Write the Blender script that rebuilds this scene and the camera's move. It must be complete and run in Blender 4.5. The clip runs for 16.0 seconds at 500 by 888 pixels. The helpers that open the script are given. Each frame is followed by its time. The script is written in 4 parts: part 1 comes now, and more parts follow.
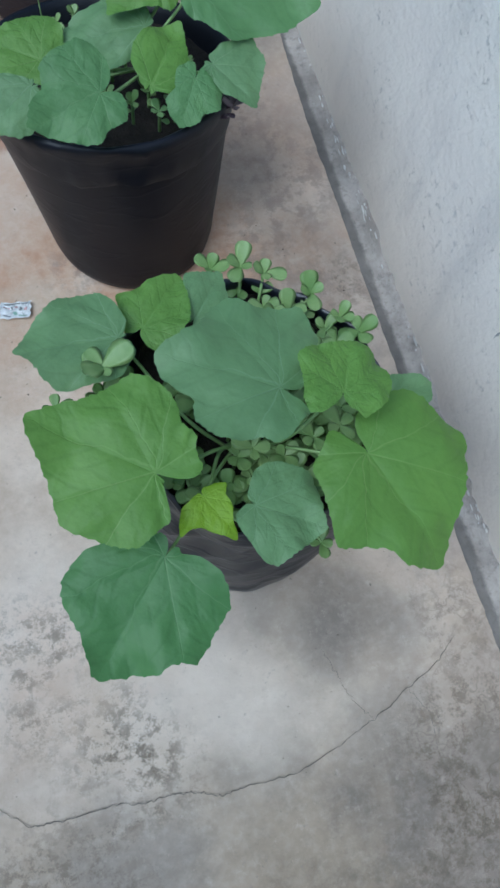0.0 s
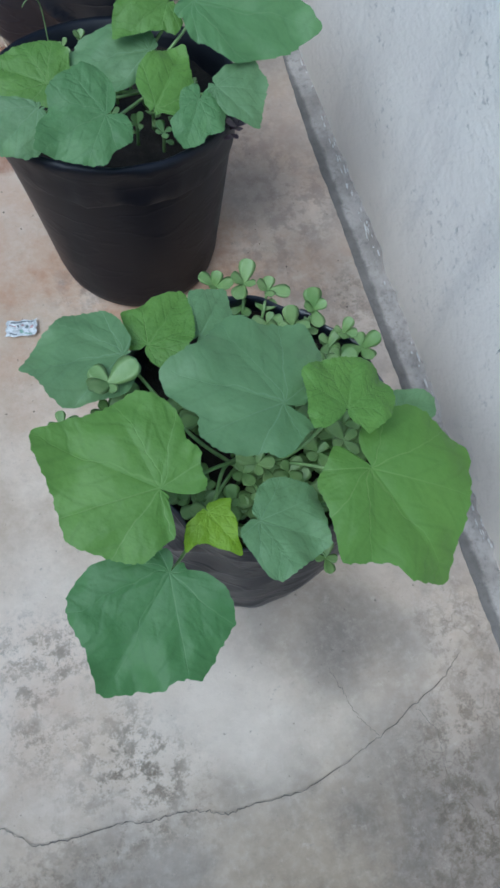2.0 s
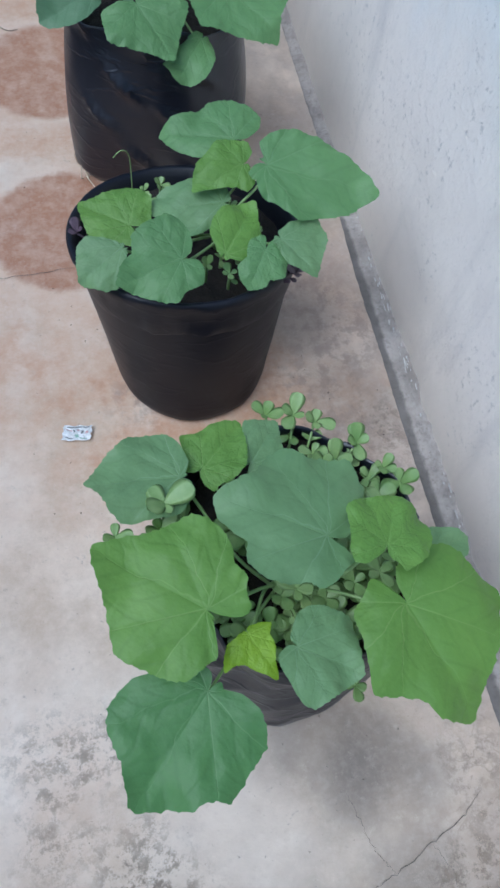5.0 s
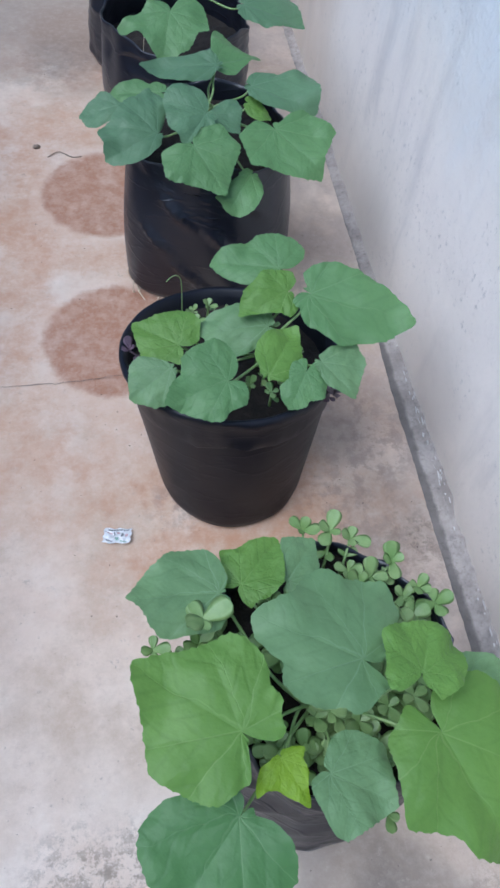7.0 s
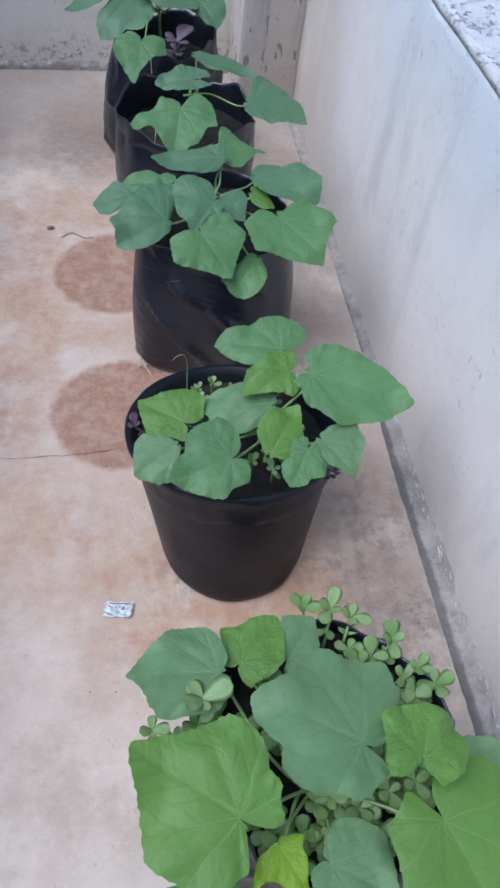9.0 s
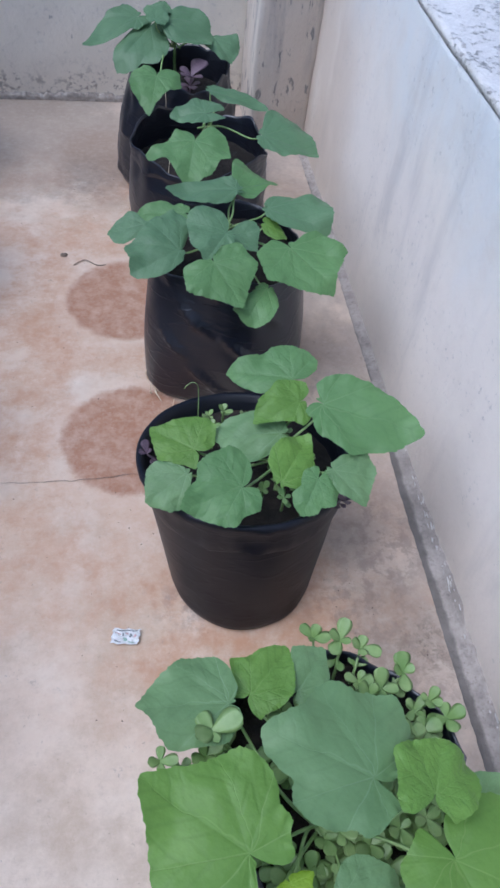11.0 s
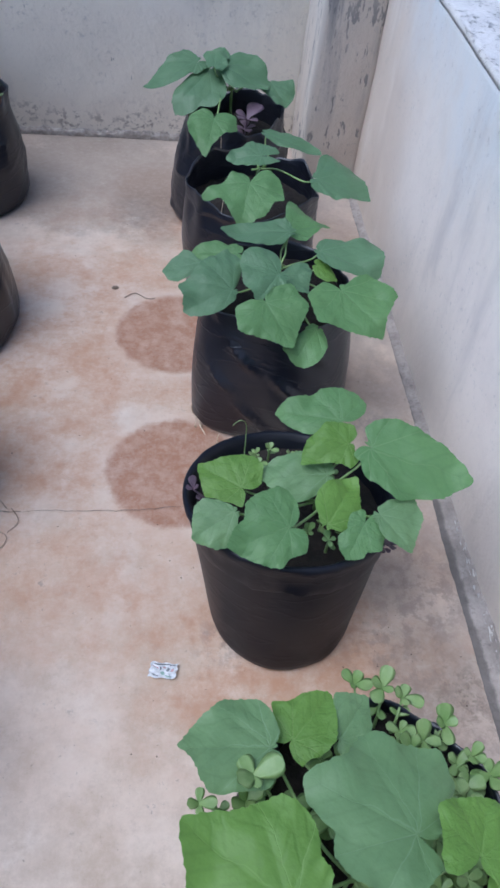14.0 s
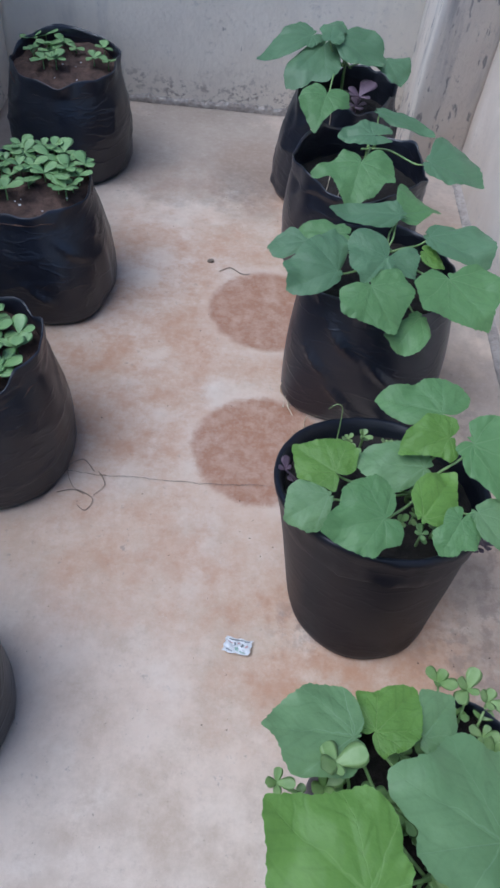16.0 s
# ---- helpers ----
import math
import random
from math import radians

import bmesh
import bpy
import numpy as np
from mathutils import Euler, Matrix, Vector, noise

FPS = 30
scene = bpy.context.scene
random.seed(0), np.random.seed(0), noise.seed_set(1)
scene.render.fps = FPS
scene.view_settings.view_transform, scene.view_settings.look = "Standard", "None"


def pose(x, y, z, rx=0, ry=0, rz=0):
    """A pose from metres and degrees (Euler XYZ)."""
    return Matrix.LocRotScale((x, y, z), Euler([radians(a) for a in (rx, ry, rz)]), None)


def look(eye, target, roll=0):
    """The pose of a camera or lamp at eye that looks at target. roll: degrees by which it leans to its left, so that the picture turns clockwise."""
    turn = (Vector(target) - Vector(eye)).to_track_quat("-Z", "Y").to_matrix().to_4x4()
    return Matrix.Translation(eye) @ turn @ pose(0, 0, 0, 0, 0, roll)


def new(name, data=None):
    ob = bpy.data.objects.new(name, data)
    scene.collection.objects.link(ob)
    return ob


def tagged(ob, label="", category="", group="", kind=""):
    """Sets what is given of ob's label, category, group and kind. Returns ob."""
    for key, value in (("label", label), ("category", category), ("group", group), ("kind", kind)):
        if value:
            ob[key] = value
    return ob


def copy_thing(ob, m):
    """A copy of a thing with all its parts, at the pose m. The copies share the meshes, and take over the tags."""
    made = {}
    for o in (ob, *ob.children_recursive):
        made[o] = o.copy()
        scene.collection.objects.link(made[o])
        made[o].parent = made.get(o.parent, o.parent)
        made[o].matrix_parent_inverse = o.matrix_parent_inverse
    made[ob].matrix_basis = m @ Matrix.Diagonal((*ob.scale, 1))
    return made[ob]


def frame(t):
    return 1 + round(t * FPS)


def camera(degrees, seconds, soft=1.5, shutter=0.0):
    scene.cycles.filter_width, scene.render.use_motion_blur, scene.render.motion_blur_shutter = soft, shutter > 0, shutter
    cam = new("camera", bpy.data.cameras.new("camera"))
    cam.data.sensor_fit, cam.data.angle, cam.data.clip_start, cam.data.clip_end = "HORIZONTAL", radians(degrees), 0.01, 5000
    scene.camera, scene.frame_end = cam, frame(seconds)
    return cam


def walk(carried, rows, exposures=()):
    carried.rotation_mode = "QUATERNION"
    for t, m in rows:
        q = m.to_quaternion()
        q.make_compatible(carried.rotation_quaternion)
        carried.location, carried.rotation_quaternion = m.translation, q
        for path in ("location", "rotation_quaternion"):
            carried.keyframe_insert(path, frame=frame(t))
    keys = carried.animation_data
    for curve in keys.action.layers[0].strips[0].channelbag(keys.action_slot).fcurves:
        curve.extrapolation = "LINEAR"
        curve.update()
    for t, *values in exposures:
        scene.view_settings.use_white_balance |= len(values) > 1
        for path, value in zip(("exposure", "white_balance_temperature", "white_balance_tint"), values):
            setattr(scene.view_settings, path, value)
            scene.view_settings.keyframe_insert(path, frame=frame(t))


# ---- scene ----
cam = camera(38.8, 16.0, 2.8)
PATH = [
    (0, (-0.563, 0.381, 1.159), (-0.205, 0.883, -0.744), 20.3),
    (0.5, (-0.564, 0.38, 1.158), (-0.218, 0.882, -0.746), 19.4),
    (1, (-0.563, 0.38, 1.158), (-0.215, 0.886, -0.745), 19.2),
    (1.5, (-0.563, 0.38, 1.162), (-0.219, 0.931, -0.73), 16.7),
    (2, (-0.564, 0.379, 1.163), (-0.207, 0.927, -0.727), 17.8),
    (2.5, (-0.567, 0.381, 1.163), (-0.212, 0.925, -0.728), 18.2),
    (3, (-0.57, 0.384, 1.169), (-0.204, 0.951, -0.714), 18.6),
    (3.5, (-0.582, 0.399, 1.18), (-0.199, 1.021, -0.682), 18.9),
    (4, (-0.59, 0.406, 1.196), (-0.235, 1.088, -0.65), 15.9),
    (6.5, (-0.616, 0.427, 1.271), (-0.258, 1.382, -0.449), 12.3),
    (7, (-0.618, 0.437, 1.282), (-0.314, 1.452, -0.415), 9.3),
    (7.5, (-0.619, 0.438, 1.295), (-0.301, 1.519, -0.357), 9.6),
    (8, (-0.62, 0.441, 1.307), (-0.308, 1.575, -0.31), 8.7),
    (8.5, (-0.619, 0.44, 1.311), (-0.31, 1.597, -0.291), 8.2),
    (9, (-0.619, 0.441, 1.312), (-0.309, 1.607, -0.284), 8.4),
    (11.5, (-0.635, 0.447, 1.325), (-0.337, 1.694, -0.21), 8.3),
    (12, (-0.638, 0.448, 1.331), (-0.344, 1.717, -0.186), 8.4),
    (12.5, (-0.639, 0.448, 1.33), (-0.349, 1.719, -0.186), 8.3),
    (13, (-0.64, 0.45, 1.333), (-0.358, 1.725, -0.182), 8.1),
    (13.5, (-0.645, 0.454, 1.338), (-0.394, 1.742, -0.172), 7.5),
    (14, (-0.663, 0.457, 1.335), (-0.442, 1.749, -0.175), 7.5),
    (14.5, (-0.674, 0.458, 1.333), (-0.476, 1.748, -0.183), 7.6),
    (15, (-0.679, 0.461, 1.327), (-0.518, 1.749, -0.194), 6.8),
    (15.5, (-0.695, 0.463, 1.327), (-0.568, 1.754, -0.195), 6.4),
    (16, (-0.727, 0.465, 1.319), (-0.669, 1.719, -0.238), 7.1),
]
walk(cam, [(t, look(eye, target, roll)) for t, eye, target, roll in PATH], exposures=[(0, -0.5, 4950, -2), (4, -0.4, 5000, 1), (7, -0.2, 5080, 8), (9, -0.24, 5115, 10), (12.5, -0.26, 5215, 12), (16, -0.32, 5110, 9)])
# walk end

# world and light
world = bpy.data.worlds.new("world")
scene.world = world
world.use_nodes = True
wn, wl = world.node_tree.nodes, world.node_tree.links
sky = wn.new("ShaderNodeTexSky")
sky.sky_type, sky.sun_disc = "NISHITA", False
sky.sun_elevation, sky.sun_rotation = radians(61), radians(259)
sky.dust_density, sky.ozone_density = 5.0, 1.5
wn["Background"].inputs["Strength"].default_value = 0.15
wl.new(sky.outputs[0], wn["Background"].inputs["Color"])
sun = new("sun", bpy.data.lights.new("sun", "SUN"))
sun.data.energy, sun.data.angle, sun.data.color = 1.7, radians(50), (1.0, 0.98, 0.955)
sun.matrix_world = look((-1.5, -0.3, 2.8), (0, 0, 0))


# materials
class Nodes:
    """A small builder for node materials."""

    def __init__(self, name):
        self.mat = bpy.data.materials.new(name)
        self.mat.use_nodes = True
        self.tree = self.mat.node_tree
        self.bsdf = self.tree.nodes["Principled BSDF"]
        self.coord = self.tree.nodes.new("ShaderNodeTexCoord")

    def add(self, kind, **values):
        node = self.tree.nodes.new("ShaderNode" + kind)
        for key, value in values.items():
            self.put(node.inputs[key.replace("_", " ")], value)
        return node

    def put(self, socket, value):
        if isinstance(value, bpy.types.NodeSocket):
            self.tree.links.new(value, socket)
        else:
            socket.default_value = value

    def noise(self, scale, detail=4.0, rough=0.55, where="Object", stretch=(1, 1, 1), shift=(0, 0, 0)):
        at = self.add("Mapping", Vector=self.coord.outputs[where], Scale=stretch, Location=shift)
        return self.add("TexNoise", Vector=at.outputs[0], Scale=scale, Detail=detail, Roughness=rough).outputs[0]

    def ramp(self, value, low, high):
        node = self.add("MapRange", Value=value)
        node.interpolation_type = "SMOOTHSTEP"
        node.inputs["From Min"].default_value, node.inputs["From Max"].default_value = low, high
        return node.outputs[0]

    def math(self, op, a, b=0.0, c=0.0):
        node = self.tree.nodes.new("ShaderNodeMath")
        node.operation = op
        for socket, value in zip(node.inputs, (a, b, c)):
            self.put(socket, value)
        return node.outputs[0]

    def vector(self, op, a, b=(0, 0, 0)):
        node = self.tree.nodes.new("ShaderNodeVectorMath")
        node.operation = op
        self.put(node.inputs[0], a)
        self.put(node.inputs[1], b)
        return node.outputs["Value"] if op in ("DISTANCE", "LENGTH", "DOT_PRODUCT") else node.outputs[0]

    def mix(self, factor, a, b, blend="MIX"):
        node = self.tree.nodes.new("ShaderNodeMix")
        node.data_type, node.blend_type = "RGBA", blend
        for socket, value in ((node.inputs[0], factor), (node.inputs[6], a), (node.inputs[7], b)):
            self.put(socket, (*value, 1) if isinstance(value, tuple) else value)
        return node.outputs[2]

    def done(self, color, rough, bump=None, depth=0.002, strength=1.0, **more):
        self.put(self.bsdf.inputs["Base Color"], (*color, 1) if isinstance(color, tuple) else color)
        self.put(self.bsdf.inputs["Roughness"], rough)
        for key, value in more.items():
            self.put(self.bsdf.inputs[key.replace("_", " ")], value)
        if bump is not None:
            node = self.add("Bump", Height=bump, Distance=depth, Strength=strength)
            self.put(self.bsdf.inputs["Normal"], node.outputs[0])
        return self.mat


def blot(n, x, y, radius, edge=0.06, ragged=0.06, scale=9.0, z=0.0, squash=(1, 1, 1)):
    """A stain with a ragged edge round a place: 1 inside, 0 outside."""
    off = n.vector("SUBTRACT", n.coord.outputs["Object"], (x, y, z))
    far = n.vector("LENGTH", n.vector("MULTIPLY", off, squash))
    rag = n.math("MULTIPLY_ADD", n.noise(scale, 5), ragged * 2, -ragged)
    return n.ramp(n.math("ADD", far, rag), radius + edge / 2, radius - edge / 2)


def concrete_floor():
    n = Nodes("weathered_concrete")
    xyz = n.add("SeparateXYZ", Vector=n.coord.outputs["Object"])
    big, mid, fine = n.noise(1.7, 6, 0.6), n.noise(8, 10, 0.74), n.noise(60, 6, 0.7)
    wide, ragged, frayed = n.noise(3.2, 5, 0.6, shift=(2, 5, 0)), n.noise(7, 7, 0.68, shift=(6, 1, 0)), n.noise(24, 6, 0.72, shift=(1, 3, 0))
    speck = n.noise(34, 6, 0.8, shift=(4, 9, 0))

    def stain(x, y, r, edge, loose, rag, squash=(1, 1, 1)):
        off = n.vector("MULTIPLY", n.vector("SUBTRACT", n.coord.outputs["Object"], (x, y, 0)), squash)
        far = n.math("ADD", n.vector("LENGTH", off), n.math("MULTIPLY_ADD", rag, loose * 2, -loose))
        return n.ramp(far, r + edge / 2, r - edge / 2)

    color = n.mix(n.ramp(mid, 0.34, 0.64), (0.5, 0.39, 0.285), (0.7, 0.575, 0.455))
    color = n.mix(n.ramp(big, 0.42, 0.68), color, (0.68, 0.585, 0.485))
    # pale bloom of lime
    pale = n.math("MULTIPLY", n.ramp(n.noise(9, 7, 0.72, shift=(1, 6, 0)), 0.5, 0.64), n.ramp(wide, 0.4, 0.6))
    color = n.mix(n.math("MULTIPLY", pale, 0.5), color, (0.78, 0.69, 0.585))
    # the earth-tinted middle of the floor
    tinted = n.math("MULTIPLY", stain(-0.85, 1.62, 0.72, 0.6, 0.3, wide), n.ramp(ragged, 0.25, 0.65))
    color = n.mix(n.math("MULTIPLY", tinted, 0.5), color, (0.62, 0.445, 0.305))
    # damper, dirtier concrete at the near end, with lens falloff painted in too
    dull = n.ramp(n.math("ADD", xyz.outputs[1], n.math("MULTIPLY_ADD", wide, 0.6, -0.3)), 0.46, -0.04)
    color = n.mix(n.math("MULTIPLY", dull, 0.9), color, n.mix(n.ramp(ragged, 0.36, 0.62), (0.105, 0.083, 0.054), (0.27, 0.212, 0.145)))
    # grey-tan dirt plus the end wall's shade, both put into the floor colour
    far_end = n.ramp(n.math("ADD", xyz.outputs[1], n.math("MULTIPLY_ADD", ragged, 0.5, -0.25)), 2.45, 2.8)
    color = n.mix(n.math("MULTIPLY", far_end, 0.55), color, (0.4, 0.335, 0.285))
    # greyer floor along the foot of the wall, broken into patches
    side = n.math("MULTIPLY", n.ramp(n.math("ADD", xyz.outputs[0], n.math("MULTIPLY_ADD", wide, 0.24, -0.12)), -0.3, -0.08), n.ramp(ragged, 0.3, 0.6))
    color = n.mix(n.math("MULTIPLY", side, 0.6), color, (0.35, 0.29, 0.25))
    # red earth washed out round the pots, in soft clouds and in grains
    clouds, grains = n.ramp(n.noise(5.4, 10, 0.7, shift=(7, 3, 0)), 0.36, 0.66), n.ramp(frayed, 0.38, 0.62)
    for x, y, r, amount in ((-0.92, 1.78, 0.42, 0.8), (-0.62, 1.1, 0.2, 0.7), (-1.0, 1.4, 0.34, 0.75), (-0.8, 2.35, 0.4, 0.65), (-0.72, 0.45, 0.14, 0.25), (-1.02, 2.1, 0.3, 0.7), (-0.42, 1.0, 0.18, 0.75), (-0.86, 1.15, 0.25, 0.22), (-0.62, 2.5, 0.14, 0.7), (-0.6, 1.75, 0.16, 0.6), (-1.1, 1.7, 0.3, 0.6), (-0.5, 1.02, 0.14, 0.7), (-0.22, 1.3, 0.16, 0.5), (-0.28, 1.03, 0.12, 0.85), (-0.58, 1.1, 0.07, 0.9), (-0.2, 0.95, 0.1, 0.6)):
        mask = n.math("MULTIPLY", stain(x, y, r, 0.34, 0.2, wide), n.math("MULTIPLY", clouds, n.math("MULTIPLY_ADD", grains, 0.4, 0.6)))
        color = n.mix(n.math("MULTIPLY", mask, 0.95 * amount), color, (0.48, 0.265, 0.15))
    # grey patches, damp at the near end; past y 2.6 they paint wall shade
    for x, y, r, amount, loose in ((-0.27, 0.39, 0.06, 0.75, 0.04), (-0.315, 0.33, 0.055, 0.75, 0.04), (-0.2, 0.335, 0.045, 0.7, 0.03), (-0.36, 0.42, 0.09, 0.55, 0.05), (-0.245, 0.215, 0.07, 0.5, 0.04), (-0.29, 0.12, 0.1, 0.4, 0.05), (-0.7, 0.06, 0.12, 0.55, 0.08), (-0.15, 0.0, 0.16, 0.6, 0.09), (-0.14, 1.0, 0.1, 0.45, 0.07), (-0.2, 1.22, 0.07, 0.4, 0.05), (-0.1, 1.55, 0.09, 0.35, 0.06), (-0.95, 2.85, 0.34, 0.35, 0.2), (-0.73, 2.66, 0.12, 0.4, 0.1), (-0.1, 0.62, 0.09, 0.35, 0.05)):
        color = n.mix(n.math("MULTIPLY", stain(x, y, r, 0.09, loose, ragged), amount), color, (0.185, 0.156, 0.13))
    # black mildew in specks and in the fine crazing
    craze = n.ramp(n.math("ABSOLUTE", n.math("SUBTRACT", n.noise(11, 3, 0.55, shift=(2, 7, 0)), 0.5)), 0.012, 0.003)
    dots = n.math("MULTIPLY", n.ramp(speck, 0.46, 0.58), n.ramp(ragged, 0.34, 0.54))
    for x, y, r, lines in ((-0.13, 0.12, 0.13, 0.6), (-0.19, -0.02, 0.12, 0.6), (-0.655, 0.295, 0.06, 0.0), (-0.69, 0.24, 0.06, 0.0), (-0.76, 0.46, 0.07, 0.0), (-0.66, 0.46, 0.05, 0.0), (-0.78, 0.36, 0.05, 0.0), (-0.62, 0.22, 0.07, 0.0), (-0.8, 0.06, 0.14, 0.0), (-0.1, 0.33, 0.06, 0.6), (-0.08, 0.95, 0.06, 0.2)):
        pattern = n.math("MAXIMUM", dots, n.math("MULTIPLY", craze, lines)) if lines else dots
        color = n.mix(n.math("MULTIPLY", n.math("MULTIPLY", stain(x, y, r, 0.1, 0.06, frayed), pattern), 0.55), color, (0.09, 0.068, 0.042))
    # dirt trodden into the strip behind the pots
    for x, y, r in ((-0.2, 1.02, 0.1), (-0.12, 1.18, 0.1), (-0.2, 1.36, 0.09), (-0.1, 0.9, 0.09), (-0.14, 1.6, 0.1), (-0.56, 1.08, 0.05), (-0.75, 2.62, 0.12)):
        color = n.mix(n.math("MULTIPLY", n.math("MULTIPLY", stain(x, y, r, 0.12, 0.06, ragged), n.ramp(frayed, 0.46, 0.58)), 0.5), color, (0.24, 0.19, 0.16))
    # browner patches in the corner behind the pots
    for x, y, r, amount in ((-0.74, 2.8, 0.13, 0.55), (-0.7, 2.5, 0.08, 0.5), (-0.1, 2.5, 0.12, 0.4)):
        color = n.mix(n.math("MULTIPLY", stain(x, y, r, 0.16, 0.08, ragged), amount), color, (0.27, 0.18, 0.125))
    spots = n.math("MULTIPLY", n.ramp(n.noise(48, 5, 0.7), 0.6, 0.68), n.ramp(ragged, 0.48, 0.6))
    color = n.mix(n.math("MULTIPLY", spots, 0.5), color, (0.22, 0.185, 0.16))
    # round marks where pots stood before, paler at the rim where the water dried
    crumb = n.math("MULTIPLY_ADD", n.ramp(n.noise(21, 8, 0.75, shift=(5, 5, 0)), 0.34, 0.6), 0.4, 0.6)
    for x, y, r, amount in ((-0.652, 1.515, 0.162, 0.9), (-0.65, 2.015, 0.165, 0.88)):
        halo = n.math("MULTIPLY", stain(x, y, r + 0.035, 0.03, 0.015, ragged), 0.25)
        color = n.mix(halo, color, (0.7, 0.58, 0.47))
        mask = n.math("MULTIPLY", stain(x, y, r, 0.024, 0.02, frayed), crumb)
        color = n.mix(n.math("MULTIPLY", mask, amount), color, (0.33, 0.15, 0.078))
    gravel = n.noise(38, 9, 0.82, shift=(3, 8, 0))
    color = n.mix(n.math("MULTIPLY", n.ramp(gravel, 0.52, 0.7), 0.3), color, (0.34, 0.25, 0.19))
    color = n.mix(n.math("MULTIPLY", n.ramp(gravel, 0.46, 0.3), 0.26), color, (0.73, 0.63, 0.53))
    color = n.mix(n.math("MULTIPLY", n.ramp(fine, 0.4, 0.75), 0.16), color, (0.7, 0.61, 0.515))
    pits = n.ramp(n.noise(130, 3, 0.6), 0.68, 0.76)
    color = n.mix(n.math("MULTIPLY", pits, 0.5), color, (0.1, 0.09, 0.08))
    height = n.math("ADD", n.math("MULTIPLY", mid, 0.6), n.math("MULTIPLY", fine, 0.5))
    return n.done(color, n.math("MULTIPLY_ADD", mid, 0.25, 0.62), n.math("SUBTRACT", height, pits), 0.002, 0.7)


def plaster(name, paint, aged, peeling, foot=0.0):
    """Old distemper over plaster: aged is the tone near the floor, giving way to paint higher up; peeling and foot,
    the scabby band above the floor, go from 0 to 1."""
    n = Nodes(name)
    z = n.add("SeparateXYZ", Vector=n.coord.outputs["Object"]).outputs[2]
    big, mid, fine = n.noise(2.2, 5), n.noise(10, 6, 0.65), n.noise(75, 5, 0.65)
    cloud = n.noise(3.4, 6, 0.62, stretch=(1, 1, 0.7), shift=(3, 3, 1))
    color = n.mix(n.ramp(n.math("ADD", z, n.math("MULTIPLY_ADD", cloud, 0.5, -0.25)), 0.4, 0.84), aged, paint)
    color = n.mix(n.math("MULTIPLY", n.ramp(mid, 0.42, 0.75), 0.4), color, tuple(0.84 * v for v in aged))
    streak = n.noise(6, 5, 0.6, stretch=(1, 1, 0.2))
    color = n.mix(n.math("MULTIPLY", n.ramp(streak, 0.54, 0.74), 0.22 + 0.4 * peeling), color, (0.34, 0.33, 0.33))
    # rain-washed tan stain by the corner
    wash = n.math("MULTIPLY", blot(n, 0.14, 2.8, 0.44, 0.4, 0.2, 3, 0.3, (1, 1, 0.7)), n.ramp(n.noise(4, 5, 0.6, stretch=(1, 1, 0.35)), 0.25, 0.6))
    color = n.mix(n.math("MULTIPLY", wash, 0.55), color, (0.58, 0.47, 0.36))
    low = n.ramp(n.math("ADD", z, n.math("MULTIPLY", big, -0.12)), 0.2, -0.05)
    color = n.mix(n.math("MULTIPLY", low, 0.3), color, (0.5, 0.41, 0.335))
    grains = n.math("MULTIPLY", n.ramp(n.noise(62, 5, 0.75), 0.57, 0.66), n.ramp(n.noise(5, 5, 0.6, shift=(9, 2, 4)), 0.4, 0.6))
    color = n.mix(n.math("MULTIPLY", grains, 0.36), color, (0.4, 0.4, 0.4))
    chips = n.math("MULTIPLY", n.ramp(n.noise(34, 4, 0.62, stretch=(1, 1, 0.3), shift=(2, 8, 3)), 0.72 - 0.14 * peeling, 0.755 - 0.14 * peeling), n.ramp(big, 0.4, 0.58))
    color = n.mix(n.math("MULTIPLY", chips, 0.65), color, (0.12, 0.125, 0.14))
    if foot:
        scab = n.math("MULTIPLY", n.ramp(n.noise(42, 6, 0.72), 0.5, 0.58), n.ramp(n.noise(8, 4, 0.6, shift=(1, 4, 2)), 0.4, 0.56))
        band = n.ramp(n.math("ADD", z, n.math("MULTIPLY_ADD", cloud, 0.12, -0.06)), 0.15, 0.05)
        color = n.mix(n.math("MULTIPLY", n.math("MULTIPLY", scab, band), foot), color, (0.25, 0.21, 0.18))
    if peeling > 0.4:
        soot = n.math("MULTIPLY", n.ramp(n.noise(9, 5, 0.62, stretch=(1, 1, 0.12)), 0.48, 0.64), n.ramp(z, 0.12, 0.5))
        color = n.mix(n.math("MULTIPLY", soot, 0.8 * peeling), color, (0.17, 0.17, 0.185))
    height = n.math("ADD", n.math("MULTIPLY", mid, 0.8), n.math("ADD", n.math("MULTIPLY", fine, 0.75), n.math("MULTIPLY", n.noise(28, 4, 0.6), 0.6)))
    return n.done(color, 0.85, n.math("SUBTRACT", height, n.math("ADD", n.math("MULTIPLY", chips, 0.4), n.math("MULTIPLY", grains, 0.3))), 0.005, 0.7)


def limewash_top():
    n = Nodes("flaking_limewash")
    mid, fine = n.noise(20, 6, 0.7), n.noise(85, 6, 0.75)
    color = n.mix(n.ramp(fine, 0.3, 0.7), (0.66, 0.65, 0.63), (0.8, 0.79, 0.77))
    chips = n.math("MULTIPLY", n.ramp(fine, 0.52, 0.6), n.ramp(mid, 0.45, 0.55))
    color = n.mix(n.math("MULTIPLY", chips, 0.8), color, (0.36, 0.35, 0.335))
    return n.done(color, 0.9, n.math("SUBTRACT", fine, chips), 0.004, 0.9)


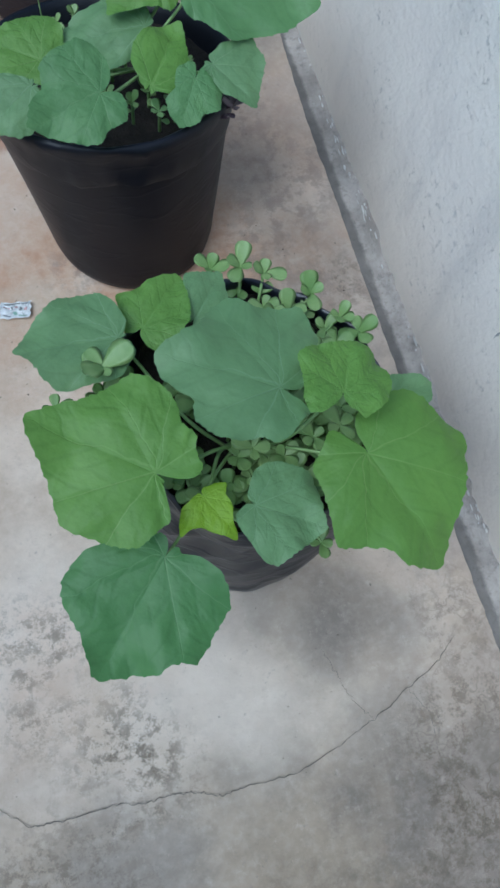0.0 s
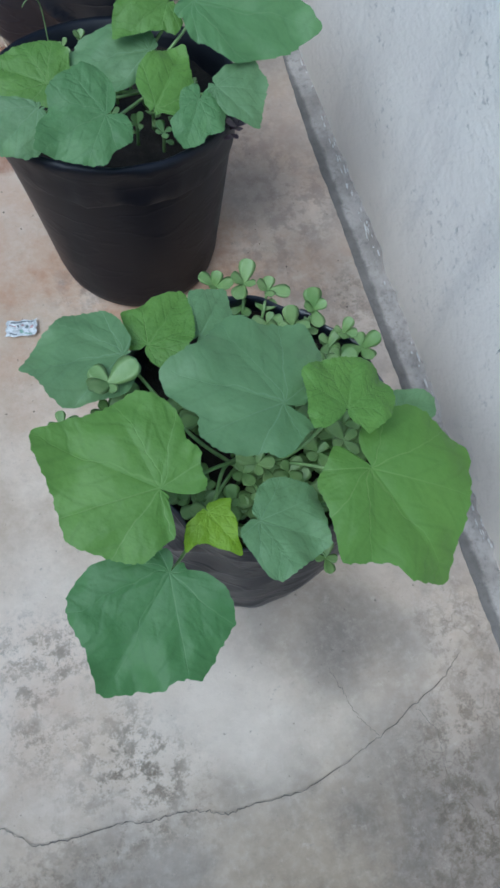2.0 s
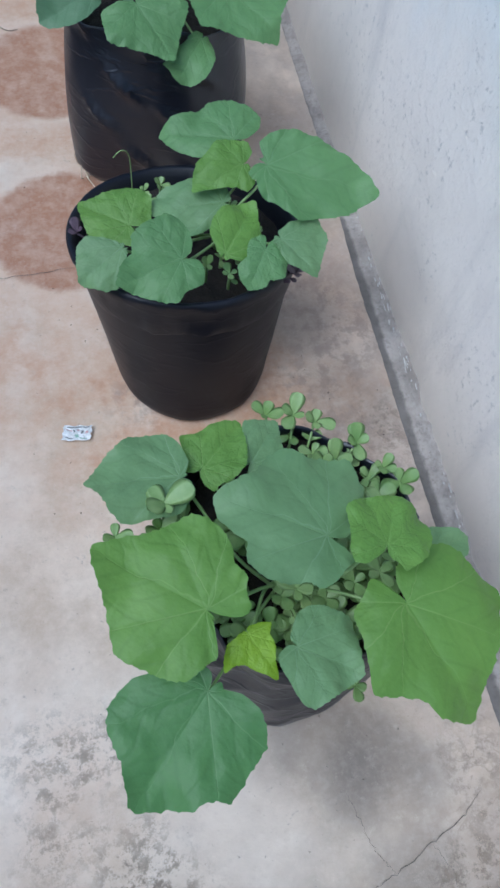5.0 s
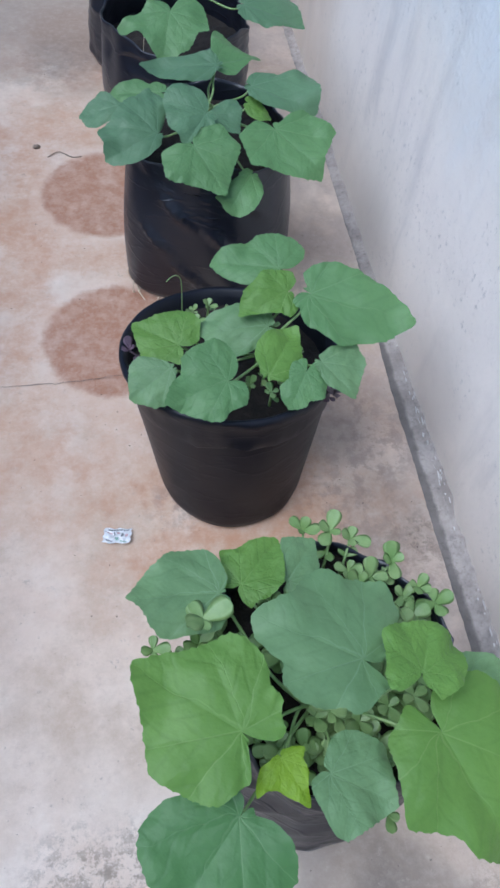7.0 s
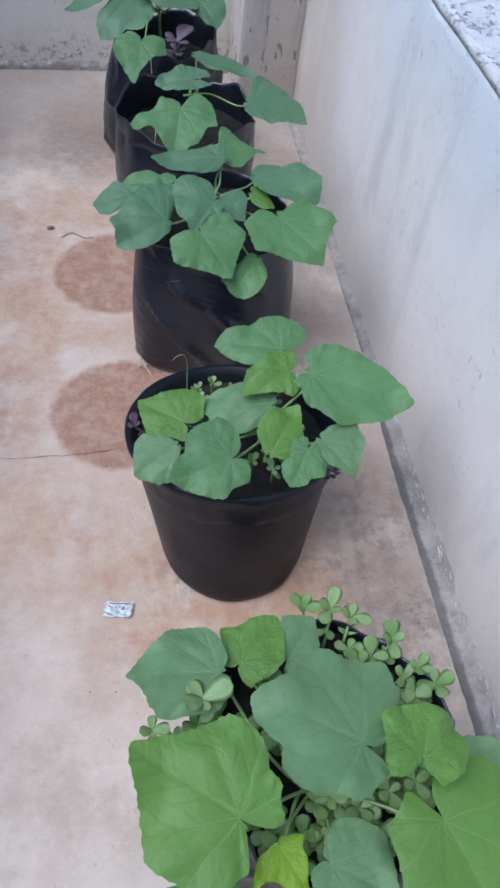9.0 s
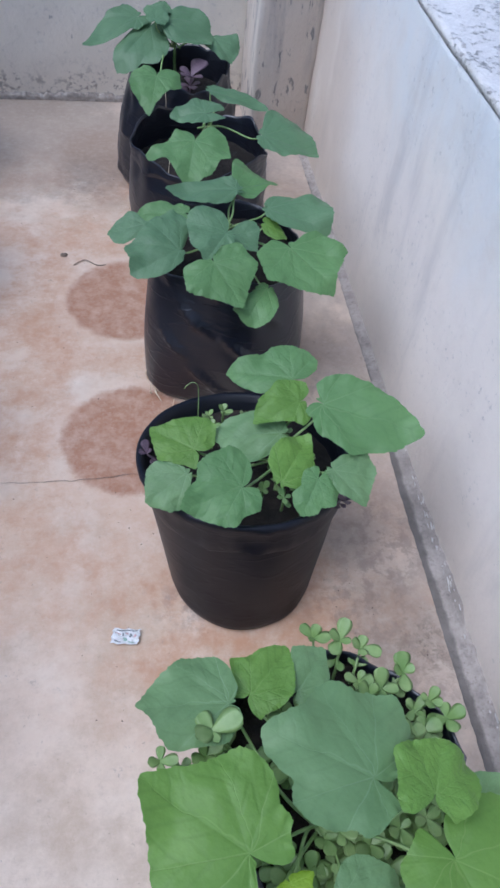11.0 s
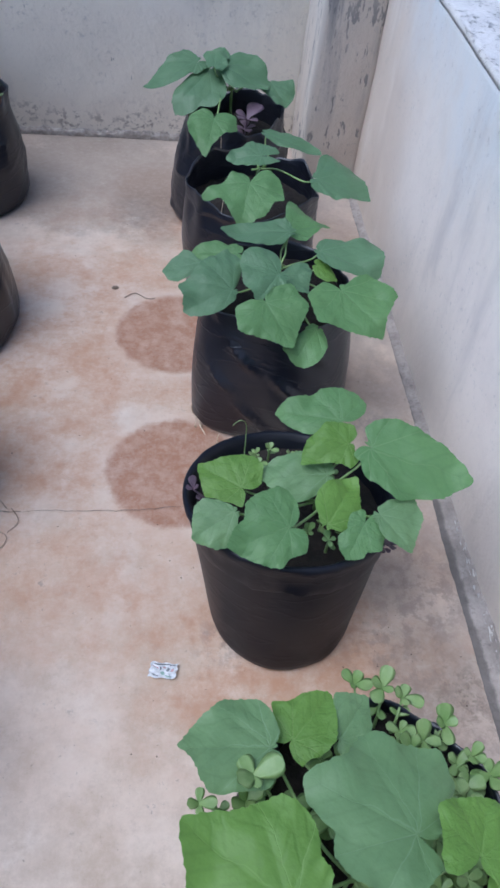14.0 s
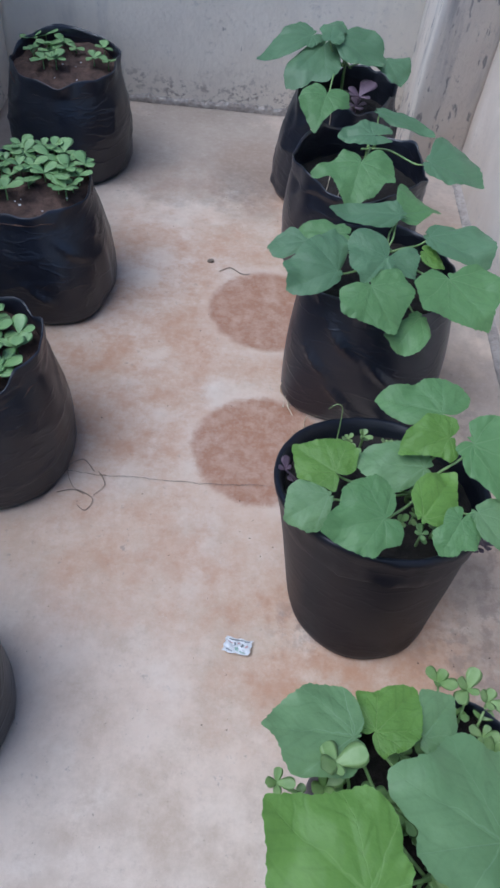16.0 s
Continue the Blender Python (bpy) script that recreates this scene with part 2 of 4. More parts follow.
def black_plastic(name, tint, rough, relief, sheen):
    n = Nodes(name)
    wrinkle = n.noise(22, 5, 0.6, stretch=(1, 1, 2.2))
    at = n.add("Mapping", Vector=n.coord.outputs["Object"], Rotation=(radians(25), radians(28), 0.4), Scale=(1, 1, 3.2))
    pull = n.add("TexNoise", Vector=at.outputs[0], Scale=6.5, Detail=3.0).outputs[0]
    crease = n.ramp(n.math("ABSOLUTE", n.math("SUBTRACT", pull, 0.5)), 0.045, 0.0)
    dust = n.ramp(n.noise(6, 5, 0.6), 0.45, 0.75)
    color = n.mix(n.math("MULTIPLY", dust, 0.15), tint, (0.03, 0.029, 0.03))
    return n.done(color, n.math("MULTIPLY_ADD", dust, 0.2, rough), n.math("MULTIPLY_ADD", crease, 0.7, wrinkle), relief, 0.6, Specular_IOR_Level=sheen)


def garden_soil(name, low, high, crumb):
    n = Nodes(name)
    clods, fine = n.noise(35, 6, 0.7), n.noise(160, 4, 0.7)
    color = n.mix(n.ramp(clods, 0.3, 0.7), low, high)
    color = n.mix(n.math("MULTIPLY", n.ramp(fine, 0.6, 0.75), 0.4), color, crumb)
    return n.done(color, 0.95, n.math("ADD", clods, n.math("MULTIPLY", fine, 0.4)), 0.006, 1.0)


def leaf_green(name, base, vein, gloss, quilted):
    """A leaf with a fan of ribs from its stalk, veins that branch from each rib, and the skin puffed up between them."""
    n = Nodes(name)
    sway = n.math("MULTIPLY_ADD", n.noise(3.5, 3, where="UV"), 0.11, -0.055)
    uv = n.add("SeparateXYZ", Vector=n.coord.outputs["UV"])
    x, y = n.math("ADD", n.math("SUBTRACT", uv.outputs[0], 0.5), sway), n.math("ABSOLUTE", n.math("ADD", n.math("SUBTRACT", uv.outputs[1], 0.5), sway))
    ribs = branch = None
    for degrees, width in ((0, 0.0055), (40, 0.0045), (80, 0.004), (125, 0.0035)):
        c, s = math.cos(radians(degrees)), math.sin(radians(degrees))
        along = n.math("ADD", n.math("MULTIPLY", x, c), n.math("MULTIPLY", y, s))
        across = n.math("ABSOLUTE", n.math("SUBTRACT", n.math("MULTIPLY", x, s), n.math("MULTIPLY", y, c)))
        line = n.math("MULTIPLY", n.ramp(n.math("DIVIDE", across, n.math("MULTIPLY_ADD", along, -width * 1.3, width)), 1.0, 0.2), n.ramp(along, -0.004, 0.01))
        comb = n.math("FRACT", n.math("MULTIPLY", n.math("SUBTRACT", along, n.math("MULTIPLY", across, 1.1)), 12.0))
        twig = n.math("MULTIPLY", n.ramp(n.math("ABSOLUTE", n.math("SUBTRACT", comb, 0.5)), 0.22, 0.0), n.math("MULTIPLY", n.ramp(along, 0.03, 0.09), n.ramp(n.math("DIVIDE", across, along), 0.42, 0.32)))
        ribs = line if ribs is None else n.math("MAXIMUM", ribs, line)
        branch = twig if branch is None else n.math("MAXIMUM", branch, twig)
    puff = n.noise(15, 3, 0.5, where="UV")
    cells = n.add("TexVoronoi", Vector=n.coord.outputs["UV"], Scale=34.0).outputs["Distance"]
    blotch = n.noise(2.6, 4, 0.6, where="UV")
    color = n.mix(n.ramp(blotch, 0.32, 0.7), tuple(0.92 * v for v in base), tuple(v * f for v, f in zip(base, (1.14, 1.08, 1.12))))
    color = n.mix(n.math("MULTIPLY", n.ramp(n.noise(55, 4, 0.65, where="UV"), 0.45, 0.75), 0.3), color, tuple(0.78 * v for v in base))
    # shade of the hollows and vein creases, painted into the colour
    color = n.mix(n.math("MULTIPLY", n.ramp(puff, 0.5, 0.3), 0.3 * quilted), color, tuple(0.7 * v for v in base))
    color = n.mix(n.math("MULTIPLY", branch, 0.12 + 0.16 * quilted), color, tuple(0.66 * v for v in base))
    color = n.mix(n.math("MULTIPLY", ribs, n.math("MULTIPLY_ADD", n.math("ABSOLUTE", x), -0.75, 0.33)), color, vein)
    # a few rusty specks
    rust = n.math("MULTIPLY", n.ramp(n.noise(48, 2, 0.5, where="UV", shift=(3, 1, 0)), 0.74, 0.8), 0.4)
    color = n.mix(rust, color, (0.2, 0.16, 0.06))
    info = n.tree.nodes.new("ShaderNodeObjectInfo")
    color = n.mix(n.math("MULTIPLY", info.outputs["Random"], 0.3), color, tuple(0.72 * v for v in base))
    height = n.math("ADD", n.math("MULTIPLY", cells, 0.12), n.math("ADD", n.math("MULTIPLY", puff, 1.3), n.math("MULTIPLY", blotch, 0.5)))
    height = n.math("SUBTRACT", height, n.math("ADD", n.math("MULTIPLY", ribs, 0.08), n.math("MULTIPLY", branch, 0.14)))
    mat = n.done(color, gloss, height, 0.0013 + 0.0026 * quilted, 0.75, Specular_IOR_Level=0.35)
    # light passing through the blade
    thin = n.add("BsdfTranslucent", Color=color)
    both = n.add("MixShader", Fac=0.2)
    n.tree.links.new(n.bsdf.outputs[0], both.inputs[1])
    n.tree.links.new(thin.outputs[0], both.inputs[2])
    n.tree.links.new(both.outputs[0], n.tree.nodes["Material Output"].inputs["Surface"])
    return mat


def mortar():
    """Grey-brown mortar of the fillet, the shadow line at its floor edge painted in."""
    n = Nodes("mortar_strip")
    x = n.add("SeparateXYZ", Vector=n.coord.outputs["Object"]).outputs[0]
    coarse, grit = n.noise(14, 6, 0.7), n.noise(90, 5, 0.7)
    color = n.mix(n.ramp(coarse, 0.32, 0.68), (0.29, 0.255, 0.225), (0.48, 0.43, 0.385))
    color = n.mix(n.math("MULTIPLY", n.ramp(grit, 0.5, 0.68), 0.45), color, (0.14, 0.125, 0.115))
    edge_shade = n.ramp(n.math("ADD", x, n.math("MULTIPLY_ADD", coarse, 0.02, -0.01)), -0.024, -0.034)
    color = n.mix(n.math("MULTIPLY", edge_shade, 0.7), color, (0.11, 0.1, 0.09))
    return n.done(color, 0.92, n.math("ADD", coarse, n.math("MULTIPLY", grit, 0.6)), 0.005, 0.9)


def plain(name, low, high, scale, rough, depth=0.0006, **more):
    n = Nodes(name)
    grain = n.noise(scale, 5, 0.6)
    return n.done(n.mix(n.ramp(grain, 0.3, 0.7), low, high), rough, grain, depth, 0.5, **more)


FLOOR, TOP = concrete_floor(), limewash_top()
WALL = plaster("painted_plaster_side", (0.75, 0.79, 0.81), (0.885, 0.815, 0.73), 0.1)
FAR_WALL = plaster("painted_plaster_end", (0.79, 0.8, 0.785), (0.88, 0.82, 0.7), 0.35, 0.75)
COLUMN = plaster("painted_plaster_column", (0.62, 0.645, 0.645), (0.68, 0.645, 0.585), 1.0)
FLAKE = plain("dusty_paint_flake", (0.58, 0.56, 0.53), (0.74, 0.72, 0.68), 50, 0.9)
STRIP = mortar()
FOOTING = plain("broken_plaster", (0.24, 0.205, 0.175), (0.5, 0.45, 0.4), 30, 0.92, 0.004)
CRACK = plain("crack_shadow", (0.1, 0.088, 0.07), (0.2, 0.175, 0.145), 60, 0.95)
BAG = black_plastic("black_polythene", (0.0098, 0.012, 0.0205), 0.3, 0.0014, 0.7)
POT = black_plastic("black_pot_plastic", (0.005, 0.0062, 0.0115), 0.43, 0.0005, 0.36)
SOIL = garden_soil("garden_soil", (0.008, 0.006, 0.0045), (0.026, 0.019, 0.014), (0.07, 0.055, 0.042))
RED_SOIL = garden_soil("red_brown_soil", (0.045, 0.026, 0.019), (0.125, 0.075, 0.054), (0.22, 0.16, 0.12))
BLUE = leaf_green("leaf_blue_green", (0.172, 0.298, 0.122), (0.3, 0.42, 0.24), 0.45, 0.2)
MID = leaf_green("leaf_mid_green", (0.14, 0.275, 0.095), (0.25, 0.38, 0.18), 0.45, 0.45)
TEAL = leaf_green("leaf_teal_green", (0.13, 0.24, 0.115), (0.21, 0.34, 0.2), 0.42, 0.3)
DEEP = leaf_green("leaf_deep_green", (0.105, 0.235, 0.07), (0.25, 0.38, 0.18), 0.45, 0.5)
BRIGHT = leaf_green("leaf_bright_green", (0.155, 0.298, 0.052), (0.3, 0.43, 0.14), 0.48, 0.55)
YELLOW = leaf_green("leaf_young_yellow_green", (0.22, 0.37, 0.015), (0.36, 0.5, 0.1), 0.5, 0.3)
STALK = plain("green_stalk", (0.17, 0.28, 0.08), (0.28, 0.4, 0.15), 40, 0.5)
PURSLANE = plain("fleshy_leaf", (0.155, 0.262, 0.07), (0.25, 0.352, 0.125), 25, 0.42, 0.0003)
SEEDLING = plain("seedling_leaf", (0.15, 0.275, 0.09), (0.25, 0.39, 0.15), 25, 0.45, 0.0003)
PURPLE = plain("purple_weed_leaf", (0.08, 0.05, 0.072), (0.15, 0.1, 0.128), 30, 0.5, 0.0003)
DRY = plain("dry_straw", (0.55, 0.44, 0.3), (0.78, 0.68, 0.5), 40, 0.8)
TWIG = plain("dark_twig", (0.05, 0.04, 0.03), (0.12, 0.09, 0.06), 40, 0.9)
DRY_DARK = plain("weathered_straw", (0.2, 0.15, 0.11), (0.34, 0.27, 0.2), 40, 0.85)
FIBRE = plain("brown_root_fibre", (0.26, 0.19, 0.13), (0.42, 0.33, 0.25), 40, 0.85)
FOIL = plain("printed_foil", (0.6, 0.6, 0.59), (0.86, 0.86, 0.85), 90, 0.35, 0.001)
PRINT_GREEN = plain("green_print", (0.28, 0.42, 0.33), (0.36, 0.5, 0.4), 50, 0.4)
PRINT_RED = plain("red_print", (0.5, 0.3, 0.29), (0.6, 0.38, 0.36), 50, 0.4)
PRINT_DARK = plain("grey_print", (0.14, 0.15, 0.15), (0.26, 0.27, 0.27), 50, 0.4)
GROUND = plain("dark_ground", (0.02, 0.02, 0.02), (0.06, 0.055, 0.05), 1.5, 0.95, 0.01)


# mesh helpers
def empty(name, x, y, z=0.0):
    ob = new(name)
    ob.location, ob.empty_display_size = (x, y, z), 0.05
    return ob


def part(name, bm, material, parent=None, label="", smooth=True):
    data = bpy.data.meshes.new(name)
    bm.to_mesh(data)
    bm.free()
    for face in data.polygons:
        face.use_smooth = smooth
    data.materials.append(material)
    ob = new(name, data)
    if parent is not None:
        ob.parent = parent
        ob.matrix_parent_inverse = Matrix.Translation(-world_place(parent))
    return tagged(ob, label) if label else ob


def world_place(ob):
    place = Vector(ob.location)
    return place


def box(x0, y0, z0, x1, y1, z1, steps=(1, 1, 1), rough=0.0):
    """A closed block cut into a grid, its skin pushed in and out by rough metres."""
    bm = bmesh.new()
    seen = {}

    def corner(i, j, k):
        if (i, j, k) not in seen:
            v = Vector((x0 + (x1 - x0) * i / steps[0], y0 + (y1 - y0) * j / steps[1], z0 + (z1 - z0) * k / steps[2]))
            if rough:
                v += rough * (noise.noise_vector(v * 3.1) + 0.5 * noise.noise_vector(v * 11))
            seen[i, j, k] = bm.verts.new(v)
        return seen[i, j, k]

    a, b, c = steps
    for i in range(a):
        for j in range(b):
            for k, flip in ((0, True), (c, False)):
                quad = [corner(i, j, k), corner(i + 1, j, k), corner(i + 1, j + 1, k), corner(i, j + 1, k)]
                bm.faces.new(quad[::-1] if flip else quad)
    for i in range(a):
        for k in range(c):
            for j, flip in ((0, False), (b, True)):
                quad = [corner(i, j, k), corner(i + 1, j, k), corner(i + 1, j, k + 1), corner(i, j, k + 1)]
                bm.faces.new(quad[::-1] if flip else quad)
    for j in range(b):
        for k in range(c):
            for i, flip in ((0, True), (a, False)):
                quad = [corner(i, j, k), corner(i, j + 1, k), corner(i, j + 1, k + 1), corner(i, j, k + 1)]
                bm.faces.new(quad[::-1] if flip else quad)
    return bm


def tube(points, r0, r1, sides=7, bm=None):
    """A tapering round stalk through the points, bent smoothly."""
    bm = bm or bmesh.new()
    points = [Vector(p) for p in points]
    path = []
    for n in range(len(points) - 1):
        a, b = points[max(n - 1, 0)], points[n]
        c, d = points[n + 1], points[min(n + 2, len(points) - 1)]
        for s in range(5):
            t = s / 5
            path.append(0.5 * (2 * b + (c - a) * t + (2 * a - 5 * b + 4 * c - d) * t * t + (3 * b - a - 3 * c + d) * t**3))
    path.append(points[-1])
    rings = []
    for n, p in enumerate(path):
        way = (path[min(n + 1, len(path) - 1)] - path[max(n - 1, 0)]).normalized()
        side = way.cross((0.3, 0.1, 0.95) if abs(way.z) < 0.9 else (1, 0, 0)).normalized()
        up, r = side.cross(way), r0 + (r1 - r0) * n / (len(path) - 1)
        rings.append([bm.verts.new(p + r * (math.cos(2 * math.pi * k / sides) * side + math.sin(2 * math.pi * k / sides) * up)) for k in range(sides)])
    for a, b in zip(rings, rings[1:]):
        for k in range(sides):
            bm.faces.new((a[k], a[(k + 1) % sides], b[(k + 1) % sides], b[k]))
    bm.faces.new(rings[0][::-1])
    bm.faces.new(rings[-1])
    return bm


def strip(points, width, z, seed):
    """A thin jagged line in the floor's surface."""
    rng = random.Random(seed)
    path = []
    for (x0, y0), (x1, y1) in zip(points, points[1:]):
        for s in range(9):
            t = s / 9
            path.append(Vector((x0 + (x1 - x0) * t + rng.uniform(-0.0022, 0.0022), y0 + (y1 - y0) * t + rng.uniform(-0.0022, 0.0022), z)))
    path.append(Vector((*points[-1], z)))
    bm = bmesh.new()
    pairs = []
    for n, p in enumerate(path):
        way = (path[min(n + 1, len(path) - 1)] - path[max(n - 1, 0)]).normalized()
        side = Vector((-way.y, way.x, 0)) * width * rng.uniform(0.25, 0.8) * min(1, 0.3 + n / 4, 0.3 + (len(path) - 1 - n) / 4)
        pairs.append((bm.verts.new(p + side), bm.verts.new(p - side)))
    for (a, b), (c, d) in zip(pairs, pairs[1:]):
        bm.faces.new((a, b, d, c))
    return bm


def lathe(profile, center, lean=(0, 0), squash=1.0, turn=0.0, fold=None, sides=96):
    """A turned shell through rings of (radius, height); fold(angle, height) moves the skin outwards."""
    bm = bmesh.new()
    rings = []
    top = max(z for _, z in profile)
    for r, z in profile:
        ring = []
        for k in range(sides):
            a = 2 * math.pi * k / sides
            out = r + (fold(a, z, r) if fold else 0)
            x, y = out * math.cos(a), out * math.sin(a) * squash
            x, y = x * math.cos(turn) - y * math.sin(turn), x * math.sin(turn) + y * math.cos(turn)
            ring.append(bm.verts.new((center[0] + x + lean[0] * z / top, center[1] + y + lean[1] * z / top, center[2] + z)))
        rings.append(ring)
    for a, b in zip(rings, rings[1:]):
        for k in range(sides):
            bm.faces.new((a[k], a[(k + 1) % sides], b[(k + 1) % sides], b[k]))
    bm.faces.new(rings[0][::-1])
    return bm


def mound(center, radius, height, rough, seed, squash=1.0):
    """A lumpy disc of earth."""
    bm = bmesh.new()
    rings = []
    for i in range(1, 17):
        ring = []
        for k in range(48):
            a, r = 2 * math.pi * k / 48, radius * i / 16
            p = Vector((center[0] + r * math.cos(a), center[1] + r * math.sin(a) * squash, center[2]))
            p.z += height * (1 - (i / 16) ** 2) + rough * noise.noise(p * 30 + Vector((seed, 0, 0))) + 0.6 * rough * noise.noise(p * 75)
            ring.append(bm.verts.new(p))
        rings.append(ring)
    mid = bm.verts.new((center[0], center[1], center[2] + height))
    for k in range(48):
        bm.faces.new((mid, rings[0][k], rings[0][(k + 1) % 48]))
    for a, b in zip(rings, rings[1:]):
        for k in range(48):
            bm.faces.new((a[k], b[k], b[(k + 1) % 48], a[(k + 1) % 48]))
    return bm


# the setting
ground = part("ground", box(-60, -60, -3.2, 60, 60, -3.0), GROUND)
tagged(ground, "dark earth far below beyond the parapet", "ground", kind="structure")
building = part("building", box(-1.84, -1.79, -3.0, 0.18, 3.33, -0.151), FAR_WALL)
tagged(building, "plain plastered house body under the terrace", "building", kind="structure")
floor = part("floor", box(-1.66, -1.6, -0.15, 0.0, 3.15, 0.0, (60, 170, 1), 0.0012), FLOOR)
tagged(floor, "weathered concrete terrace floor stained with red earth and mildew", "floor", kind="structure")
wall_right = part("wall_right", box(0.0, -1.8, -0.15, 0.19, 3.34, 0.765, (6, 200, 40), 0.005), WALL)
tagged(wall_right, "pale blue-white painted plaster parapet wall", "wall", kind="structure")
coping = part("trim", box(-0.002, -1.8, 0.757, 0.192, 3.34, 0.773, (12, 400, 1), 0.0035), TOP)
tagged(coping, "rough flaking white limewash along the parapet top", "coping", kind="structure")
wall_far = part("wall_far", box(-1.66, 3.15, -0.15, 0.0, 3.34, 0.768, (70, 6, 40), 0.005), FAR_WALL)
tagged(wall_far, "stained off-white plaster parapet wall across the end", "wall", kind="structure")
column = part("column", box(-0.2, 2.87, -0.1, 0.004, 3.152, 0.77, (14, 14, 40), 0.006), COLUMN)
tagged(column, "plastered corner column with dark peeled patches", "column", kind="structure")
wall_left = part("wall_left", box(-1.85, -1.8, -0.15, -1.66, 3.34, 0.768, (4, 60, 20), 0.005), FAR_WALL)
tagged(wall_left, "dull plastered parapet wall along the open side", "wall", kind="structure")
wall_near = part("wall_near", box(-1.66, -1.8, -0.15, 0.0, -1.6, 0.768, (40, 4, 20), 0.005), FAR_WALL)
tagged(wall_near, "plain plastered wall closing the terrace", "wall", kind="structure")


def skirting():
    """The mortar fillet in the corner of floor and wall, broken off raggedly where it climbs the wall."""
    bm = bmesh.new()
    rows = []
    for n in range(1101):
        y = -1.6 + 4.47 * n / 1100
        near = max(0.0, min(1.0, (1.75 - y) / 0.5))
        w = 0.028 + 0.018 * near + 0.0025 * noise.noise((0, y * 4, 0)) + 0.002 * noise.noise((3, y * 33, 0)) + 0.0012 * noise.noise((6, y * 90, 0))
        climb = max(0.0, min(1.0, (1.5 - y) / 0.4))
        chip = noise.noise((2, y * 19, 0)) + 0.6 * noise.noise((5, y * 47, 0))
        h = 0.008 + climb * max(0.0, 0.014 + 0.012 * noise.noise((8, y * 6, 0)) + 0.019 * chip)
        lift = 0.0045 + 0.0015 * noise.noise((1, y * 30, 0))
        rows.append([bm.verts.new(p) for p in ((-w, y, -0.004), (-w + 0.001, y, lift * 0.7), (-w * 0.6, y, lift + 0.0015 * noise.noise((4, y * 60, 1))), (-0.011, y, lift + 0.003), (-0.0075, y, max(h, 0.0095)), (0.012, y, max(h, 0.0095) + 0.003))])
    for a, b in zip(rows, rows[1:]):
        for k in range(5):
            bm.faces.new((a[k], a[k + 1], b[k + 1], b[k]))
    return bm


def far_footing():
    """The thin broken lip of plaster along the foot of the end wall."""
    bm = bmesh.new()
    rows = []
    for n in range(601):
        x = -1.66 + 1.47 * n / 600
        chip = noise.noise((x * 9, 2, 0)) + 0.7 * noise.noise((x * 31, 5, 0)) + 0.4 * noise.noise((x * 80, 1, 0))
        h, d = 0.022 + 0.013 * chip, 0.011 + 0.003 * noise.noise((x * 12, 8, 0))
        rows.append([bm.verts.new(p) for p in ((x, 3.15 - d, -0.004), (x, 3.15 - d, max(0.004, h * 0.5)), (x, 3.15 - d * 0.8, max(0.006, h)), (x, 3.162, max(0.006, h) + 0.004))])
    for a, b in zip(rows, rows[1:]):
        for k in range(3):
            bm.faces.new((a[k], b[k], b[k + 1], a[k + 1]))
    return bm


tagged(part("baseboard", skirting(), STRIP), "crumbling grey mortar fillet where the wall meets the floor", "skirting", kind="structure")
tagged(part("baseboard_far", far_footing(), FOOTING), "ragged broken plaster lip along the foot of the end wall", "skirting", kind="structure")
flake_rng = random.Random(21)
bm = bmesh.new()
for n in range(64):
    y = flake_rng.choice((0.3, 0.46, 0.74, 0.8, 0.92, 1.0, 1.06, 1.1, 1.17, 1.24, 1.3, 1.46)) + flake_rng.gauss(0, 0.025)
    long, wide = flake_rng.uniform(0.002, 0.009) * flake_rng.choice((1, 1, 2.0)), flake_rng.uniform(0.0006, 0.0024)
    high = 0.012 + 0.028 * flake_rng.random() ** 1.5
    ring = []
    for k in range(9):
        a = 2 * math.pi * k / 9
        ring.append(bm.verts.new((-0.0095 + 0.4 * wide * math.sin(a), y + long * math.cos(a) * flake_rng.uniform(0.5, 1), high + 1.3 * wide * math.sin(a) * flake_rng.uniform(0.4, 1.2))))
    bm.faces.new(ring)
tagged(part("paint_flakes", bm, FLAKE, None, "", False), "loose white paint flakes along the foot of the wall", "paint flakes", kind="stuff")
for n, (points, width) in enumerate((
    (((-0.95, 0.262), (-0.847, 0.247), (-0.81, 0.214), (-0.758, 0.207), (-0.692, 0.208), (-0.649, 0.195), (-0.61, 0.197), (-0.569, 0.188), (-0.535, 0.172), (-0.494, 0.175), (-0.424, 0.168), (-0.344, 0.188), (-0.281, 0.207), (-0.213, 0.235), (-0.155, 0.259), (-0.11, 0.29)), 0.0012),
    (((-0.281, 0.207), (-0.303, 0.24), (-0.315, 0.278), (-0.33, 0.33)), 0.0007),
    (((-0.213, 0.235), (-0.19, 0.185), (-0.2, 0.12), (-0.17, 0.06)), 0.0006),
    (((-1.12, 1.41), (-1.033, 1.398), (-0.9, 1.4), (-0.789, 1.397), (-0.62, 1.41)), 0.001),
)):
    part("crack", strip(points, width, 0.0025, n), CRACK, floor, "hairline crack", False)


